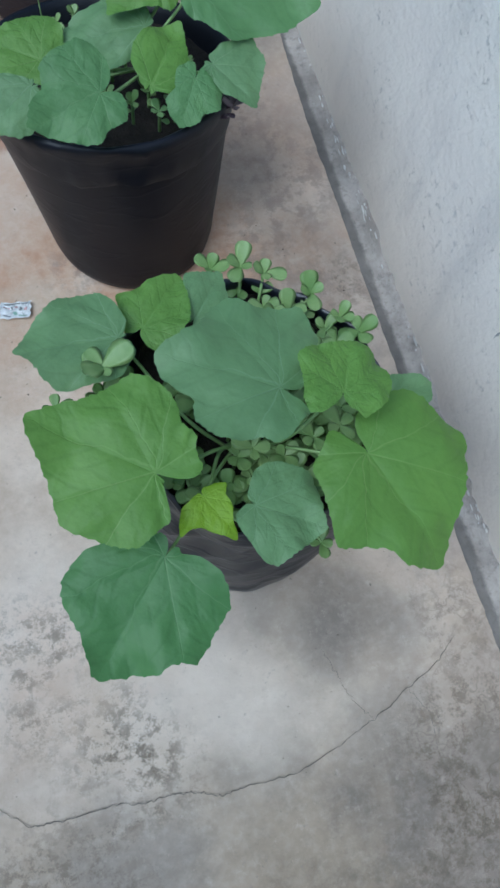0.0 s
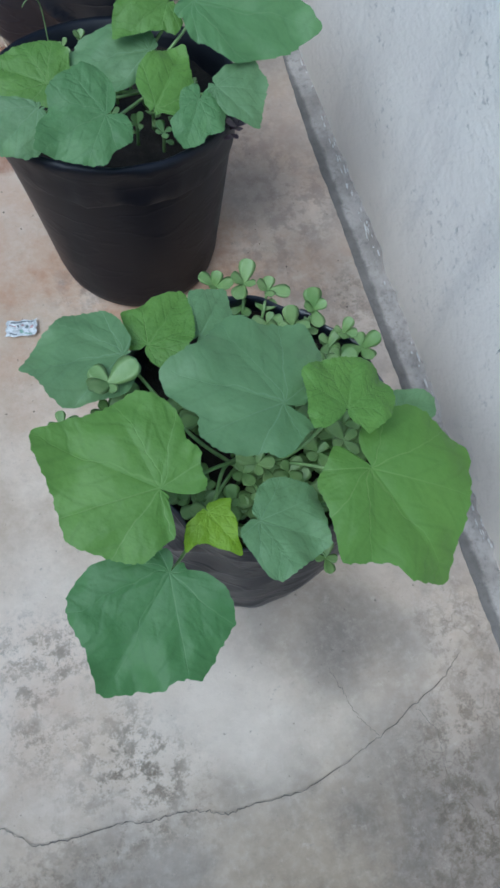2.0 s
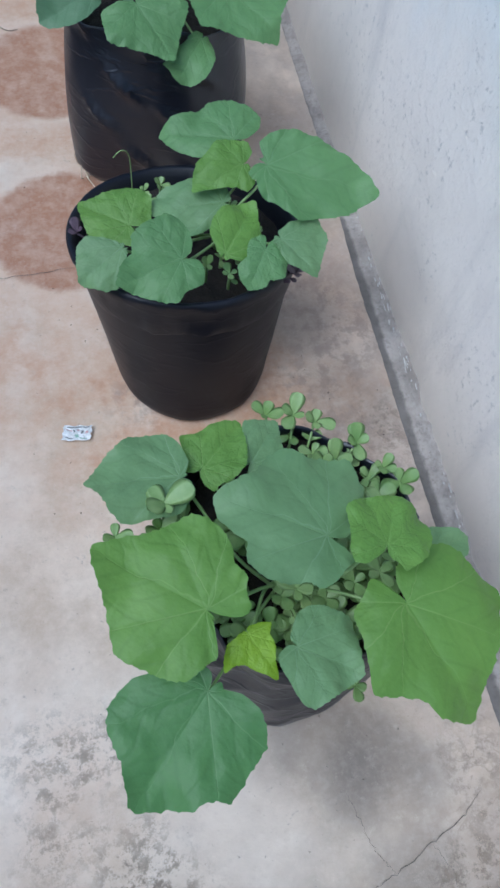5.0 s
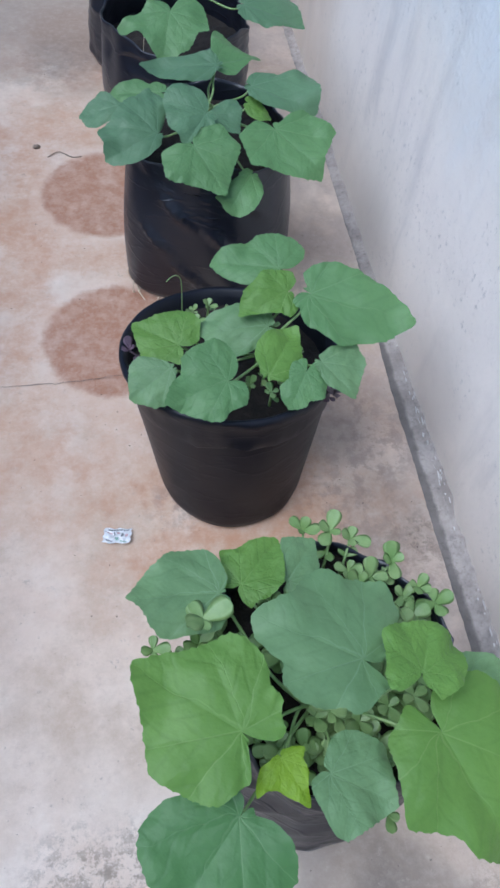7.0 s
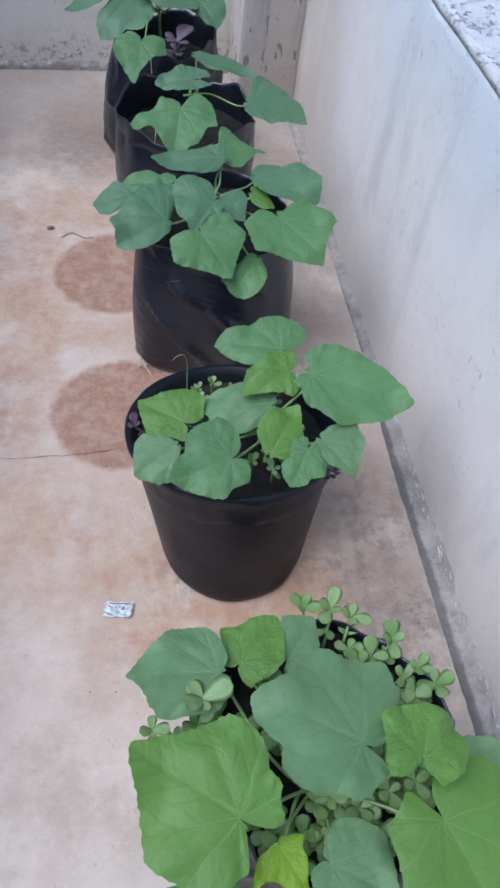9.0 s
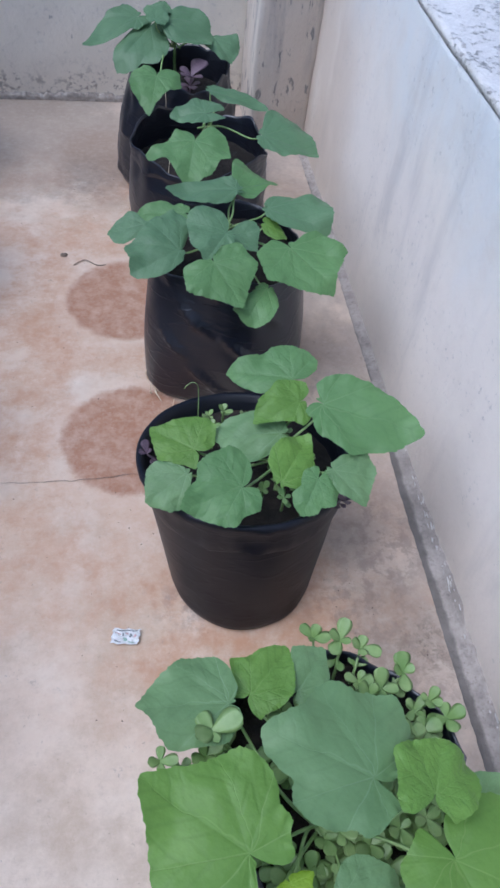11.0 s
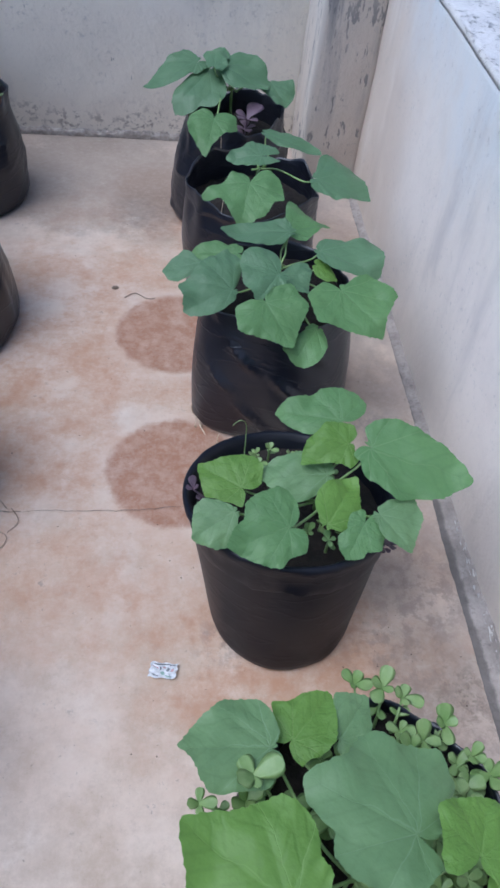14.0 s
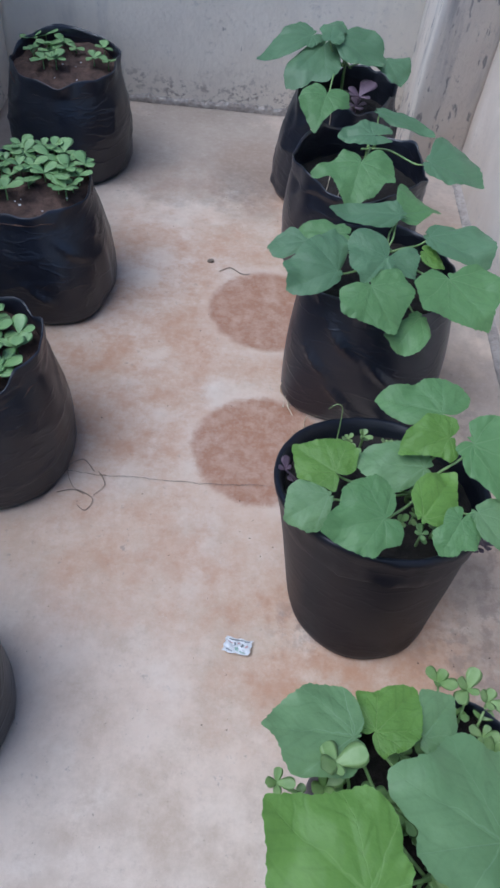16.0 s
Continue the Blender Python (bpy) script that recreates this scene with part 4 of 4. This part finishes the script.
leaf(plant_pot_vine, (-0.352, 1.255, 0.402), 0.095, -156, -6, -16, ((-160, 0.29), (-137, 0.4), (-108, 0.45), (-75, 0.58), (-52, 0.62), (-34, 0.74), (-17, 0.84), (0, 1.0), (3, 0.77), (19, 0.51), (43, 0.41), (66, 0.48), (94, 0.36), (118, 0.14)), BRIGHT, soft=4.0)
leaf(plant_pot_vine, (-0.319, 1.226, 0.427), 0.182, -23, -2, 15, ((-141, 0.18), (-109, 0.21), (-90, 0.3), (-69, 0.36), (-55, 0.48), (-50, 0.57), (-33, 0.6), (-18, 0.79), (-7, 0.89), (0, 1.0), (16, 0.77), (29, 0.63), (46, 0.5), (71, 0.37), (101, 0.3), (126, 0.2), (136, 0.08)), MID, soft=4.0)
leaf(plant_pot_vine, (-0.406, 1.105, 0.379), 0.109, 53, 8, 12, ((-102, 0.14), (-84, 0.29), (-67, 0.37), (-48, 0.54), (-17, 0.72), (0, 1.0), (15, 0.82), (32, 0.69), (46, 0.55), (65, 0.35), (80, 0.23), (129, 0.1)), BRIGHT, soft=4.0)
leaf(plant_pot_vine, (-0.345, 1.101, 0.381), 0.066, -122, -12, -9, ((-162, 0.36), (-43, 0.44), (-38, 0.73), (-17, 0.94), (0, 1.0), (24, 0.89), (29, 0.74), (58, 0.78), (95, 0.59), (143, 0.54), (169, 0.45)), MID, soft=4.0)
leaf(plant_pot_vine, (-0.317, 1.115, 0.386), 0.079, -53, -11, 9, ((-58, 0.23), (-33, 0.53), (-5, 0.88), (0, 1.0), (50, 0.91), (84, 0.9), (92, 0.54), (115, 0.34)), BLUE, soft=4.0)
# leaves of plant_third
leaf(plant_third, (-0.601, 1.766, 0.412), 0.084, -172, -6, -16, ((-76, 0.18), (-67, 0.39), (-57, 0.59), (-30, 0.74), (0, 1.0), (19, 0.92), (35, 0.79), (43, 0.44)), TEAL, soft=4.0)
leaf(plant_third, (-0.520, 1.790, 0.423), 0.115, 174, -2, -16, ((-51, 0.27), (-38, 0.5), (-13, 0.78), (0, 1.0), (5, 0.81), (16, 0.72), (24, 0.52), (59, 0.2)), MID, soft=4.0)
leaf(plant_third, (-0.535, 1.683, 0.406), 0.116, -153, -4, -16, ((-161, 0.13), (-146, 0.33), (-138, 0.59), (-126, 0.82), (-112, 0.96), (-92, 0.86), (-71, 0.81), (-48, 0.82), (-33, 0.97), (-17, 0.91), (0, 1.0), (8, 0.93), (26, 0.69), (43, 0.45), (81, 0.2)), TEAL, soft=4.0)
leaf(plant_third, (-0.437, 1.699, 0.437), 0.084, -125, -10, -13, ((-166, 0.3), (-148, 0.6), (-130, 0.84), (-109, 1.01), (-91, 1.05), (-75, 1.02), (-54, 0.94), (-34, 0.92), (-5, 1.0), (0, 1.0), (6, 0.87), (13, 0.37)), TEAL, soft=4.0)
leaf(plant_third, (-0.431, 1.714, 0.422), 0.070, -32, -6, 15, ((-33, 0.46), (-13, 0.75), (0, 1.0), (19, 0.93), (44, 1.03), (64, 1.04), (74, 0.83), (84, 0.57), (88, 0.2)), TEAL, soft=4.0)
leaf(plant_third, (-0.467, 1.631, 0.414), 0.111, -62, -17, 9, ((-142, 0.12), (-126, 0.3), (-109, 0.56), (-88, 0.66), (-70, 0.8), (-42, 0.72), (-15, 0.81), (0, 1.0), (12, 0.87), (38, 0.75), (62, 0.81), (84, 0.67), (105, 0.64), (131, 0.39), (146, 0.17)), MID, soft=4.0)
leaf(plant_third, (-0.296, 1.687, 0.408), 0.137, -52, -11, 8, ((-162, 0.29), (-134, 0.43), (-115, 0.57), (-94, 0.62), (-72, 0.77), (-54, 0.71), (-27, 0.81), (0, 1.0), (13, 0.84), (38, 0.82), (50, 0.89), (68, 0.72), (89, 0.54), (106, 0.32), (114, 0.15), (162, 0.12)), MID, soft=4.0)
leaf(plant_third, (-0.353, 1.615, 0.357), 0.110, -125, -4, -8, ((-54, 0.23), (-22, 0.86), (-8, 0.92), (0, 1.0), (21, 0.85), (32, 0.73), (56, 0.47), (77, 0.26), (122, 0.12)), MID, soft=4.0)
leaf(plant_third, (-0.335, 1.793, 0.395), 0.060, -36, -11, 13, ((-68, 0.38), (-29, 0.76), (0, 1.0), (39, 0.49)), BRIGHT)
leaf(plant_third, (-0.325, 1.824, 0.415), 0.147, -25, -6, 15, ((-100, 0.13), (-60, 0.27), (-29, 0.47), (-14, 0.68), (0, 1.0), (19, 0.97), (38, 0.97), (47, 0.76), (53, 0.48), (76, 0.32), (99, 0.26), (135, 0.14)), TEAL, soft=4.0)
leaf(plant_third, (-0.400, 1.841, 0.449), 0.155, 177, -2, -16, ((-101, 0.13), (-77, 0.25), (-38, 0.33), (-23, 0.51), (-11, 0.81), (0, 1.0), (6, 0.89), (15, 0.74), (27, 0.58), (47, 0.34), (68, 0.19), (127, 0.06)), TEAL, soft=4.0)
leaf(plant_third, (-0.402, 1.862, 0.440), 0.125, 22, -2, 12, ((-88, 0.16), (-70, 0.3), (-52, 0.4), (-29, 0.48), (-7, 0.69), (0, 1.0), (13, 0.78), (32, 0.73), (52, 0.85), (61, 0.87), (66, 0.64), (72, 0.29)), MID, soft=4.0)
# leaves of plant_fourth
leaf(plant_fourth, (-0.473, 2.062, 0.439), 0.120, -104, -17, 1, ((-154, 0.21), (-143, 0.31), (-113, 0.44), (-84, 0.54), (-74, 0.77), (-63, 1.03), (-50, 0.87), (-45, 0.71), (-15, 0.85), (0, 1.0), (12, 0.95), (33, 0.82), (56, 0.68), (67, 0.85), (86, 0.69), (120, 0.62), (140, 0.51), (157, 0.39), (169, 0.2)), MID, soft=4.0)
leaf(plant_fourth, (-0.438, 2.187, 0.445), 0.089, -178, -2, -16, ((-167, 0.7), (-124, 0.52), (-70, 0.55), (-26, 0.78), (0, 1.0), (8, 0.91), (25, 0.65), (61, 0.42), (126, 0.36), (167, 0.74)), TEAL, soft=4.0)
leaf(plant_fourth, (-0.411, 2.322, 0.441), 0.164, -18, -10, 15, ((-92, 0.09), (-29, 0.27), (-16, 0.5), (-7, 0.77), (0, 1.0), (7, 0.91), (19, 0.62), (32, 0.34), (76, 0.1)), TEAL, soft=4.0)
leaf(plant_fourth, (-0.301, 2.095, 0.440), 0.148, -14, -9, 15, ((-109, 0.23), (-65, 0.32), (-40, 0.5), (-12, 0.67), (0, 1.0), (10, 0.93), (35, 0.87), (55, 0.76), (80, 0.67), (97, 0.51), (108, 0.17)), TEAL, soft=4.0)
# leaves of plant_fifth
leaf(plant_fifth, (-0.546, 2.442, 0.416), 0.124, -102, -17, -2, ((-155, 0.23), (-127, 0.41), (-96, 0.52), (-69, 0.63), (-39, 0.69), (-13, 0.85), (0, 1.0), (8, 0.68), (39, 0.47), (77, 0.59), (114, 0.5), (137, 0.37), (160, 0.19)), MID, soft=4.0)
leaf(plant_fifth, (-0.588, 2.729, 0.451), 0.202, -145, -11, -16, ((-141, 0.09), (-112, 0.23), (-86, 0.31), (-50, 0.42), (-26, 0.58), (-7, 0.8), (0, 1.0), (10, 0.58), (18, 0.44), (31, 0.23)), TEAL, soft=4.0)
leaf(plant_fifth, (-0.551, 2.713, 0.438), 0.176, -127, -16, -7, ((-59, 0.21), (-28, 0.45), (-19, 0.73), (-10, 0.89), (0, 1.0), (16, 0.96), (22, 0.8), (39, 0.82), (51, 0.72), (63, 0.63), (84, 0.35), (134, 0.18)), TEAL, soft=4.0)
leaf(plant_fifth, (-0.518, 2.680, 0.467), 0.158, -27, -11, 14, ((-66, 0.18), (-47, 0.45), (-32, 0.64), (-15, 0.8), (0, 1.0), (13, 0.95), (36, 0.87), (55, 0.77), (72, 0.57), (91, 0.29), (119, 0.12)), TEAL, soft=4.0)
leaf(plant_fifth, (-0.540, 2.659, 0.474), 0.099, 85, 13, 1, ((-53, 0.45), (-41, 0.79), (-18, 0.96), (0, 1.0), (12, 0.9), (39, 0.57), (64, 0.27)), TEAL, soft=4.0)
leaf(plant_fifth, (-0.364, 2.666, 0.429), 0.099, -64, -17, 5, ((-32, 0.53), (-20, 0.88), (0, 1.0), (19, 0.85), (47, 0.78), (80, 0.67), (89, 0.32)), TEAL, soft=4.0)


# purslane round the near plant
LABEL = "fleshy purslane shoot with pale spoon-shaped leaves"
for n, (x, y, z, size, count) in enumerate((
    (-0.380, 0.873, 0.300, 0.030, 4), (-0.342, 0.860, 0.315, 0.036, 4), (-0.310, 0.848, 0.305, 0.030, 3), (-0.325, 0.795, 0.305, 0.030, 5), (-0.296, 0.781, 0.310, 0.036, 5),
    (-0.316, 0.771, 0.315, 0.032, 4), (-0.252, 0.806, 0.300, 0.034, 4), (-0.227, 0.757, 0.310, 0.030, 4), (-0.249, 0.750, 0.300, 0.028, 4), (-0.250, 0.714, 0.315, 0.036, 5),
    (-0.207, 0.729, 0.310, 0.034, 3), (-0.625, 0.708, 0.330, 0.026, 3), (-0.557, 0.719, 0.400, 0.040, 4), (-0.566, 0.700, 0.360, 0.030, 2), (-0.504, 0.585, 0.345, 0.032, 5),
    (-0.366, 0.579, 0.330, 0.030, 3), (-0.495, 0.814, 0.330, 0.022, 2), (-0.366, 0.567, 0.320, 0.030, 4),
    (-0.36, 0.56, 0.325, 0.03, 5), (-0.336, 0.47, 0.262, 0.026, 4), (-0.345, 0.54, 0.31, 0.028, 4),
)):
    foot = Vector((x, y)).lerp(Vector((-0.4, 0.66)), 0.22)
    sprig("purslane", foot.x, foot.y, 0.258, z - 0.28, size * 0.9, count + 3, n + 20, PURSLANE, LABEL, "purslane", "purslane in the near grow bag", (x - foot.x, y - foot.y), spread=(8, 48), shape=((0.24, 0.5, 0.84, 1.05, 1.05, 0.82, 0.36),))
shade = random.Random(12)
for n in range(84):
    a, r = shade.uniform(0, 6.283), 0.14 * math.sqrt(shade.random())
    sprig("purslane", -0.38 + r * math.cos(a), 0.645 + r * math.sin(a), 0.258, shade.uniform(0.02, 0.08 - 0.25 * r), shade.uniform(0.022, 0.032), 6, n + 150, PURSLANE, "fleshy purslane shoot in the shade of the leaves", "purslane", "purslane in the near grow bag", (shade.uniform(-0.01, 0.01), 0.0), spread=(-5, 35), shape=((0.24, 0.5, 0.84, 1.05, 1.05, 0.82, 0.36),))

# weeds round the other pots
sprig("purple_weed", -0.59, 1.215, 0.26, 0.045, 0.022, 5, 80, PURPLE, "small dusky purple weed at the pot rim", "weed", lean=(-0.032, 0.015), stem_mat=PURPLE)
sprig("purple_weed", -0.30, 1.11, 0.285, 0.045, 0.022, 6, 81, PURPLE, "small dusky purple weed at the pot rim", "weed", lean=(0.01, -0.02), stem_mat=PURPLE)
sprig("purple_weed", -0.446, 2.555, 0.265, 0.1, 0.058, 10, 82, PURPLE, "purple-leaved weed standing above the grow bag", "weed", lean=(0.005, 0.0), stem_mat=PURPLE, spread=(10, 35))
sprig("weed_seedling", -0.5, 1.27, 0.27, 0.045, 0.018, 4, 83, SEEDLING, "tiny green weed seedling behind the pot leaves", "seedling")

for n, (x, y) in enumerate(((-0.46, 1.16), (-0.33, 1.2), (-0.5, 1.3), (-0.43, 1.32), (-0.36, 1.28), (-0.4, 1.15), (-0.37, 1.12), (-0.43, 1.12), (-0.47, 1.2), (-0.44, 1.22), (-0.38, 1.19), (-0.35, 1.15), (-0.5, 1.34), (-0.47, 1.35), (-0.34, 1.1))):
    sprig("weed_seedling", x, y, 0.282 - 0.22 * (y - 1.204), 0.02 + 0.004 * (n % 4), 0.018 + 0.002 * (n % 3), 6, 130 + n, PURSLANE, "small green weed shoot in the pot earth", "seedling", "weeds in the pot")

sprig("weed_seedling", -0.395, 1.105, 0.295, 0.03, 0.018, 5, 140, SEEDLING, "tiny green weed seedling in the pot", "seedling")
for n, (x, y, h) in enumerate(((-0.57, 2.53, 0.1), (-0.545, 2.56, 0.12), (-0.52, 2.52, 0.09), (-0.5, 2.17, 0.1), (-0.53, 2.2, 0.08))):
    stem = tube(((x, y, 0.25), (x + 0.004, y, 0.25 + h * 0.5), (x - 0.004 + 0.003 * n, y + 0.01, 0.25 + h)), 0.0013, 0.0008, 5)
    tagged(part("dead_stem", stem, DRY), "thin pale dead stem standing in the grow bag", "stem", "dead stems in the far bags")

# seedlings in the bags of the other row
model = {}
for kind in range(4):
    model[kind] = sprig("seedling", -1.27, 2.07, 0.295, 0.034, 0.056, (3, 4, 4, 5)[kind], 90 + kind, SEEDLING, "young leafy seedling with oval light green leaves", "seedling", "seedlings in the grow bags", stem_mat=SEEDLING, spread=(-12, 34), shape=((0.14, 0.42, 0.86, 1.02, 0.94, 0.62, 0.12),))
rng = random.Random(4)


def sow(x, y, z, spots, scale):
    for n, (dx, dy) in enumerate(spots):
        m = Matrix.Translation((x + dx, y + dy, z + rng.uniform(0, 0.008))) @ Matrix.Rotation(rng.uniform(0, 6.3), 4, "Z") @ Matrix.Scale(scale * rng.uniform(0.8, 1.2), 4)
        made = copy_thing(model[n % 4], m)
        made.scale = [m.to_scale()[0]] * 3


def ring_of(count, inner, outer, skip=lambda x, y: False):
    spots = []
    while len(spots) < count:
        a, r = rng.uniform(0, 6.283), rng.uniform(inner, outer)
        p = (r * math.cos(a), r * math.sin(a))
        if not skip(*p) and all(math.dist(p, q) > 0.031 for q in spots):
            spots.append(p)
    return spots


sow(-1.285, 2.085, 0.284, ring_of(30, 0.01, 0.142, lambda x, y: y < -0.05 - 0.5 * abs(x - 0.05)), 0.7)
sow(-1.335, 2.755, 0.29, ring_of(12, 0.05, 0.15, lambda x, y: y < -0.06), 0.7)
sow(-1.288, 1.48, 0.252, ring_of(17, 0.03, 0.14), 0.8)
for ob in list(model.values()):
    for child in list(ob.children_recursive):
        bpy.data.objects.remove(child)
    bpy.data.objects.remove(ob)


# small things on the floor
def foil_wrapper(x, y, turn):
    """A flat torn sachet, lightly crumpled, with patches of print that follow its creases."""
    m = Matrix.Translation((x, y, 0.006)) @ Matrix.Rotation(turn, 4, "Z") @ Matrix.Scale(0.84, 4)

    def skin(u, v, lift=0.0):
        p = Vector((u * 0.062 + 0.006 * v + 0.0016 * math.sin(v * 15), v * 0.036 + 0.0015 * math.sin(u * 13 + 1) - 0.004 * u, lift))
        p.z += 0.004 * noise.noise((u * 5, v * 4, 1)) + 0.0025 * abs(noise.noise((u * 11, v * 9, 2))) + 0.003 * abs(u)
        return m @ p

    def sheet(u0, v0, u1, v1, lift, across, along):
        bm = bmesh.new()
        grid = [[bm.verts.new(skin(u0 + (u1 - u0) * i / across, v0 + (v1 - v0) * j / along, lift)) for j in range(along + 1)] for i in range(across + 1)]
        for i in range(across):
            for j in range(along):
                bm.faces.new((grid[i][j], grid[i + 1][j], grid[i + 1][j + 1], grid[i][j + 1]))
        return bm

    ob = part("foil_wrapper", sheet(-0.5, -0.5, 0.5, 0.5, 0.0, 22, 15), FOIL, None, "", False)
    tagged(ob, "crumpled white foil wrapper with green and red print on concrete", "wrapper")
    for name, mat, u0, v0, u1, v1 in (
        ("print", PRINT_GREEN, -0.06, -0.34, 0.06, -0.12), ("print", PRINT_GREEN, 0.1, -0.4, 0.34, -0.33), ("print", PRINT_RED, -0.42, 0.14, -0.2, 0.22),
        ("print", PRINT_RED, 0.26, 0.0, 0.36, 0.16), ("print", PRINT_DARK, -0.36, 0.33, 0.42, 0.41), ("print", PRINT_DARK, 0.12, -0.05, 0.2, 0.2),
        ("print", PRINT_DARK, -0.4, -0.38, -0.16, -0.32), ("print", PRINT_DARK, -0.16, 0.02, -0.1, 0.24), ("print", PRINT_RED, -0.04, 0.1, 0.06, 0.2),
    ):
        part(name, sheet(u0, v0, u1, v1, 0.0007, 5, 3), mat, ob, "", False)
    return ob


foil_wrapper(-0.677, 1.02, radians(-4))


def lump(x, y, size, mat, label, category):
    bm = bmesh.new()
    bmesh.ops.create_icosphere(bm, subdivisions=3, radius=size)
    for v in bm.verts:
        v.co += size * 0.5 * noise.noise_vector(v.co * 1.6 / size + Vector((x * 9, y * 9, 0)))
        v.co = Vector((v.co.x * 1.3 + x, v.co.y + y, max(0.0, v.co.z * 0.7 + size * 0.4)))
    return tagged(part("clod", bm, mat), label, category)


lump(-0.83, 2.21, 0.0075, DRY_DARK, "small dark clod of earth on the concrete", "clod")
tagged(part("twig", tube(((-0.80, 2.165, 0.003), (-0.77, 2.185, 0.004), (-0.735, 2.162, 0.003), (-0.71, 2.165, 0.003)), 0.0014, 0.0009, 6), DRY_DARK), "thin bent dark twig lying on the floor", "twig")
for n, points in enumerate((
    ((-1.03, 1.395, 0.003), (-1.06, 1.425, 0.004), (-1.09, 1.40, 0.003), (-1.07, 1.35, 0.004), (-1.04, 1.33, 0.003)),
    ((-1.1, 1.33, 0.003), (-1.06, 1.34, 0.005), (-1.02, 1.32, 0.003), (-1.03, 1.29, 0.003), (-1.05, 1.30, 0.004)),
    ((-1.02, 1.395, 0.003), (-1.0, 1.36, 0.004), (-1.02, 1.33, 0.003)),
)):
    tagged(part("root_fibre", tube([(x + 0.004, y + 0.012, z) for x, y, z in points], 0.0011, 0.0007, 5), FIBRE), "thin curled root fibre lying on the concrete", "fibre", "root fibres on the floor")
for n, points in enumerate((
    ((-0.588, 1.655, 0.003), (-0.596, 1.672, 0.03), (-0.592, 1.69, 0.075), (-0.586, 1.70, 0.1)),
    ((-0.548, 1.588, 0.003), (-0.552, 1.585, 0.03), (-0.549, 1.58, 0.06)),
    ((-0.592, 1.66, 0.003), (-0.585, 1.64, 0.006), (-0.578, 1.625, 0.005)),
    ((-0.606, 1.70, 0.003), (-0.612, 1.7, 0.03), (-0.6, 1.712, 0.06), (-0.603, 1.72, 0.09)),
    ((-0.6, 1.655, 0.003), (-0.604, 1.64, 0.02), (-0.6, 1.652, 0.045)),
)):
    tagged(part("dry_straw", tube(points, 0.0017, 0.0009, 5), DRY), "dry straw blade against the grow bag", "straw", "dry straws by the bag")
tagged(part("tendril", tube(((-0.52, 1.34, 0.25), (-0.519, 1.36, 0.315), (-0.522, 1.363, 0.338), (-0.531, 1.36, 0.348), (-0.541, 1.357, 0.345), (-0.547, 1.355, 0.338)), 0.0011, 0.0007, 6), STALK), "curled thin green tendril rising from the pot", "tendril")


# crumbs and grit
def grit(name, spots, size, mat, label, category, seed):
    """Loose grains scattered over a few places: each place is x, y, z, reach and count."""
    rng = random.Random(seed)
    bm = bmesh.new()
    for x, y, z, reach, count in spots:
        for _ in range(count):
            a, r, s = rng.uniform(0, 6.283), reach * math.sqrt(rng.random()), size * rng.uniform(0.4, 1.0)
            m = Matrix.Translation((x + r * math.cos(a), y + r * math.sin(a), z + 0.3 * s)) @ Matrix.Rotation(rng.uniform(0, 6), 4, "Z") @ Matrix.Diagonal((1.0, rng.uniform(0.5, 0.9), rng.uniform(0.4, 0.7), 1.0))
            bmesh.ops.create_icosphere(bm, subdivisions=1, radius=s, matrix=m)
    tagged(part(name, bm, mat, None, "", False), label, category, kind="stuff")


grit("earth_crumbs", ((-0.95, 1.2, 0, 0.35, 8), (-0.9, 1.75, 0, 0.25, 12), (-0.75, 2.4, 0, 0.25, 10), (-0.62, 0.9, 0, 0.12, 4), (-0.2, 1.0, 0, 0.15, 14), (-0.62, 1.3, 0, 0.1, 8)), 0.0021, TWIG, "scattered dark crumbs of earth on the concrete", "crumbs", 31)
grit("white_grit", ((-1.34, 2.72, 0.297, 0.12, 9), (-1.28, 2.02, 0.289, 0.1, 6), (-1.28, 1.47, 0.264, 0.1, 4)), 0.0042, FOIL, "white grains lying in the potting earth", "grit", 32)
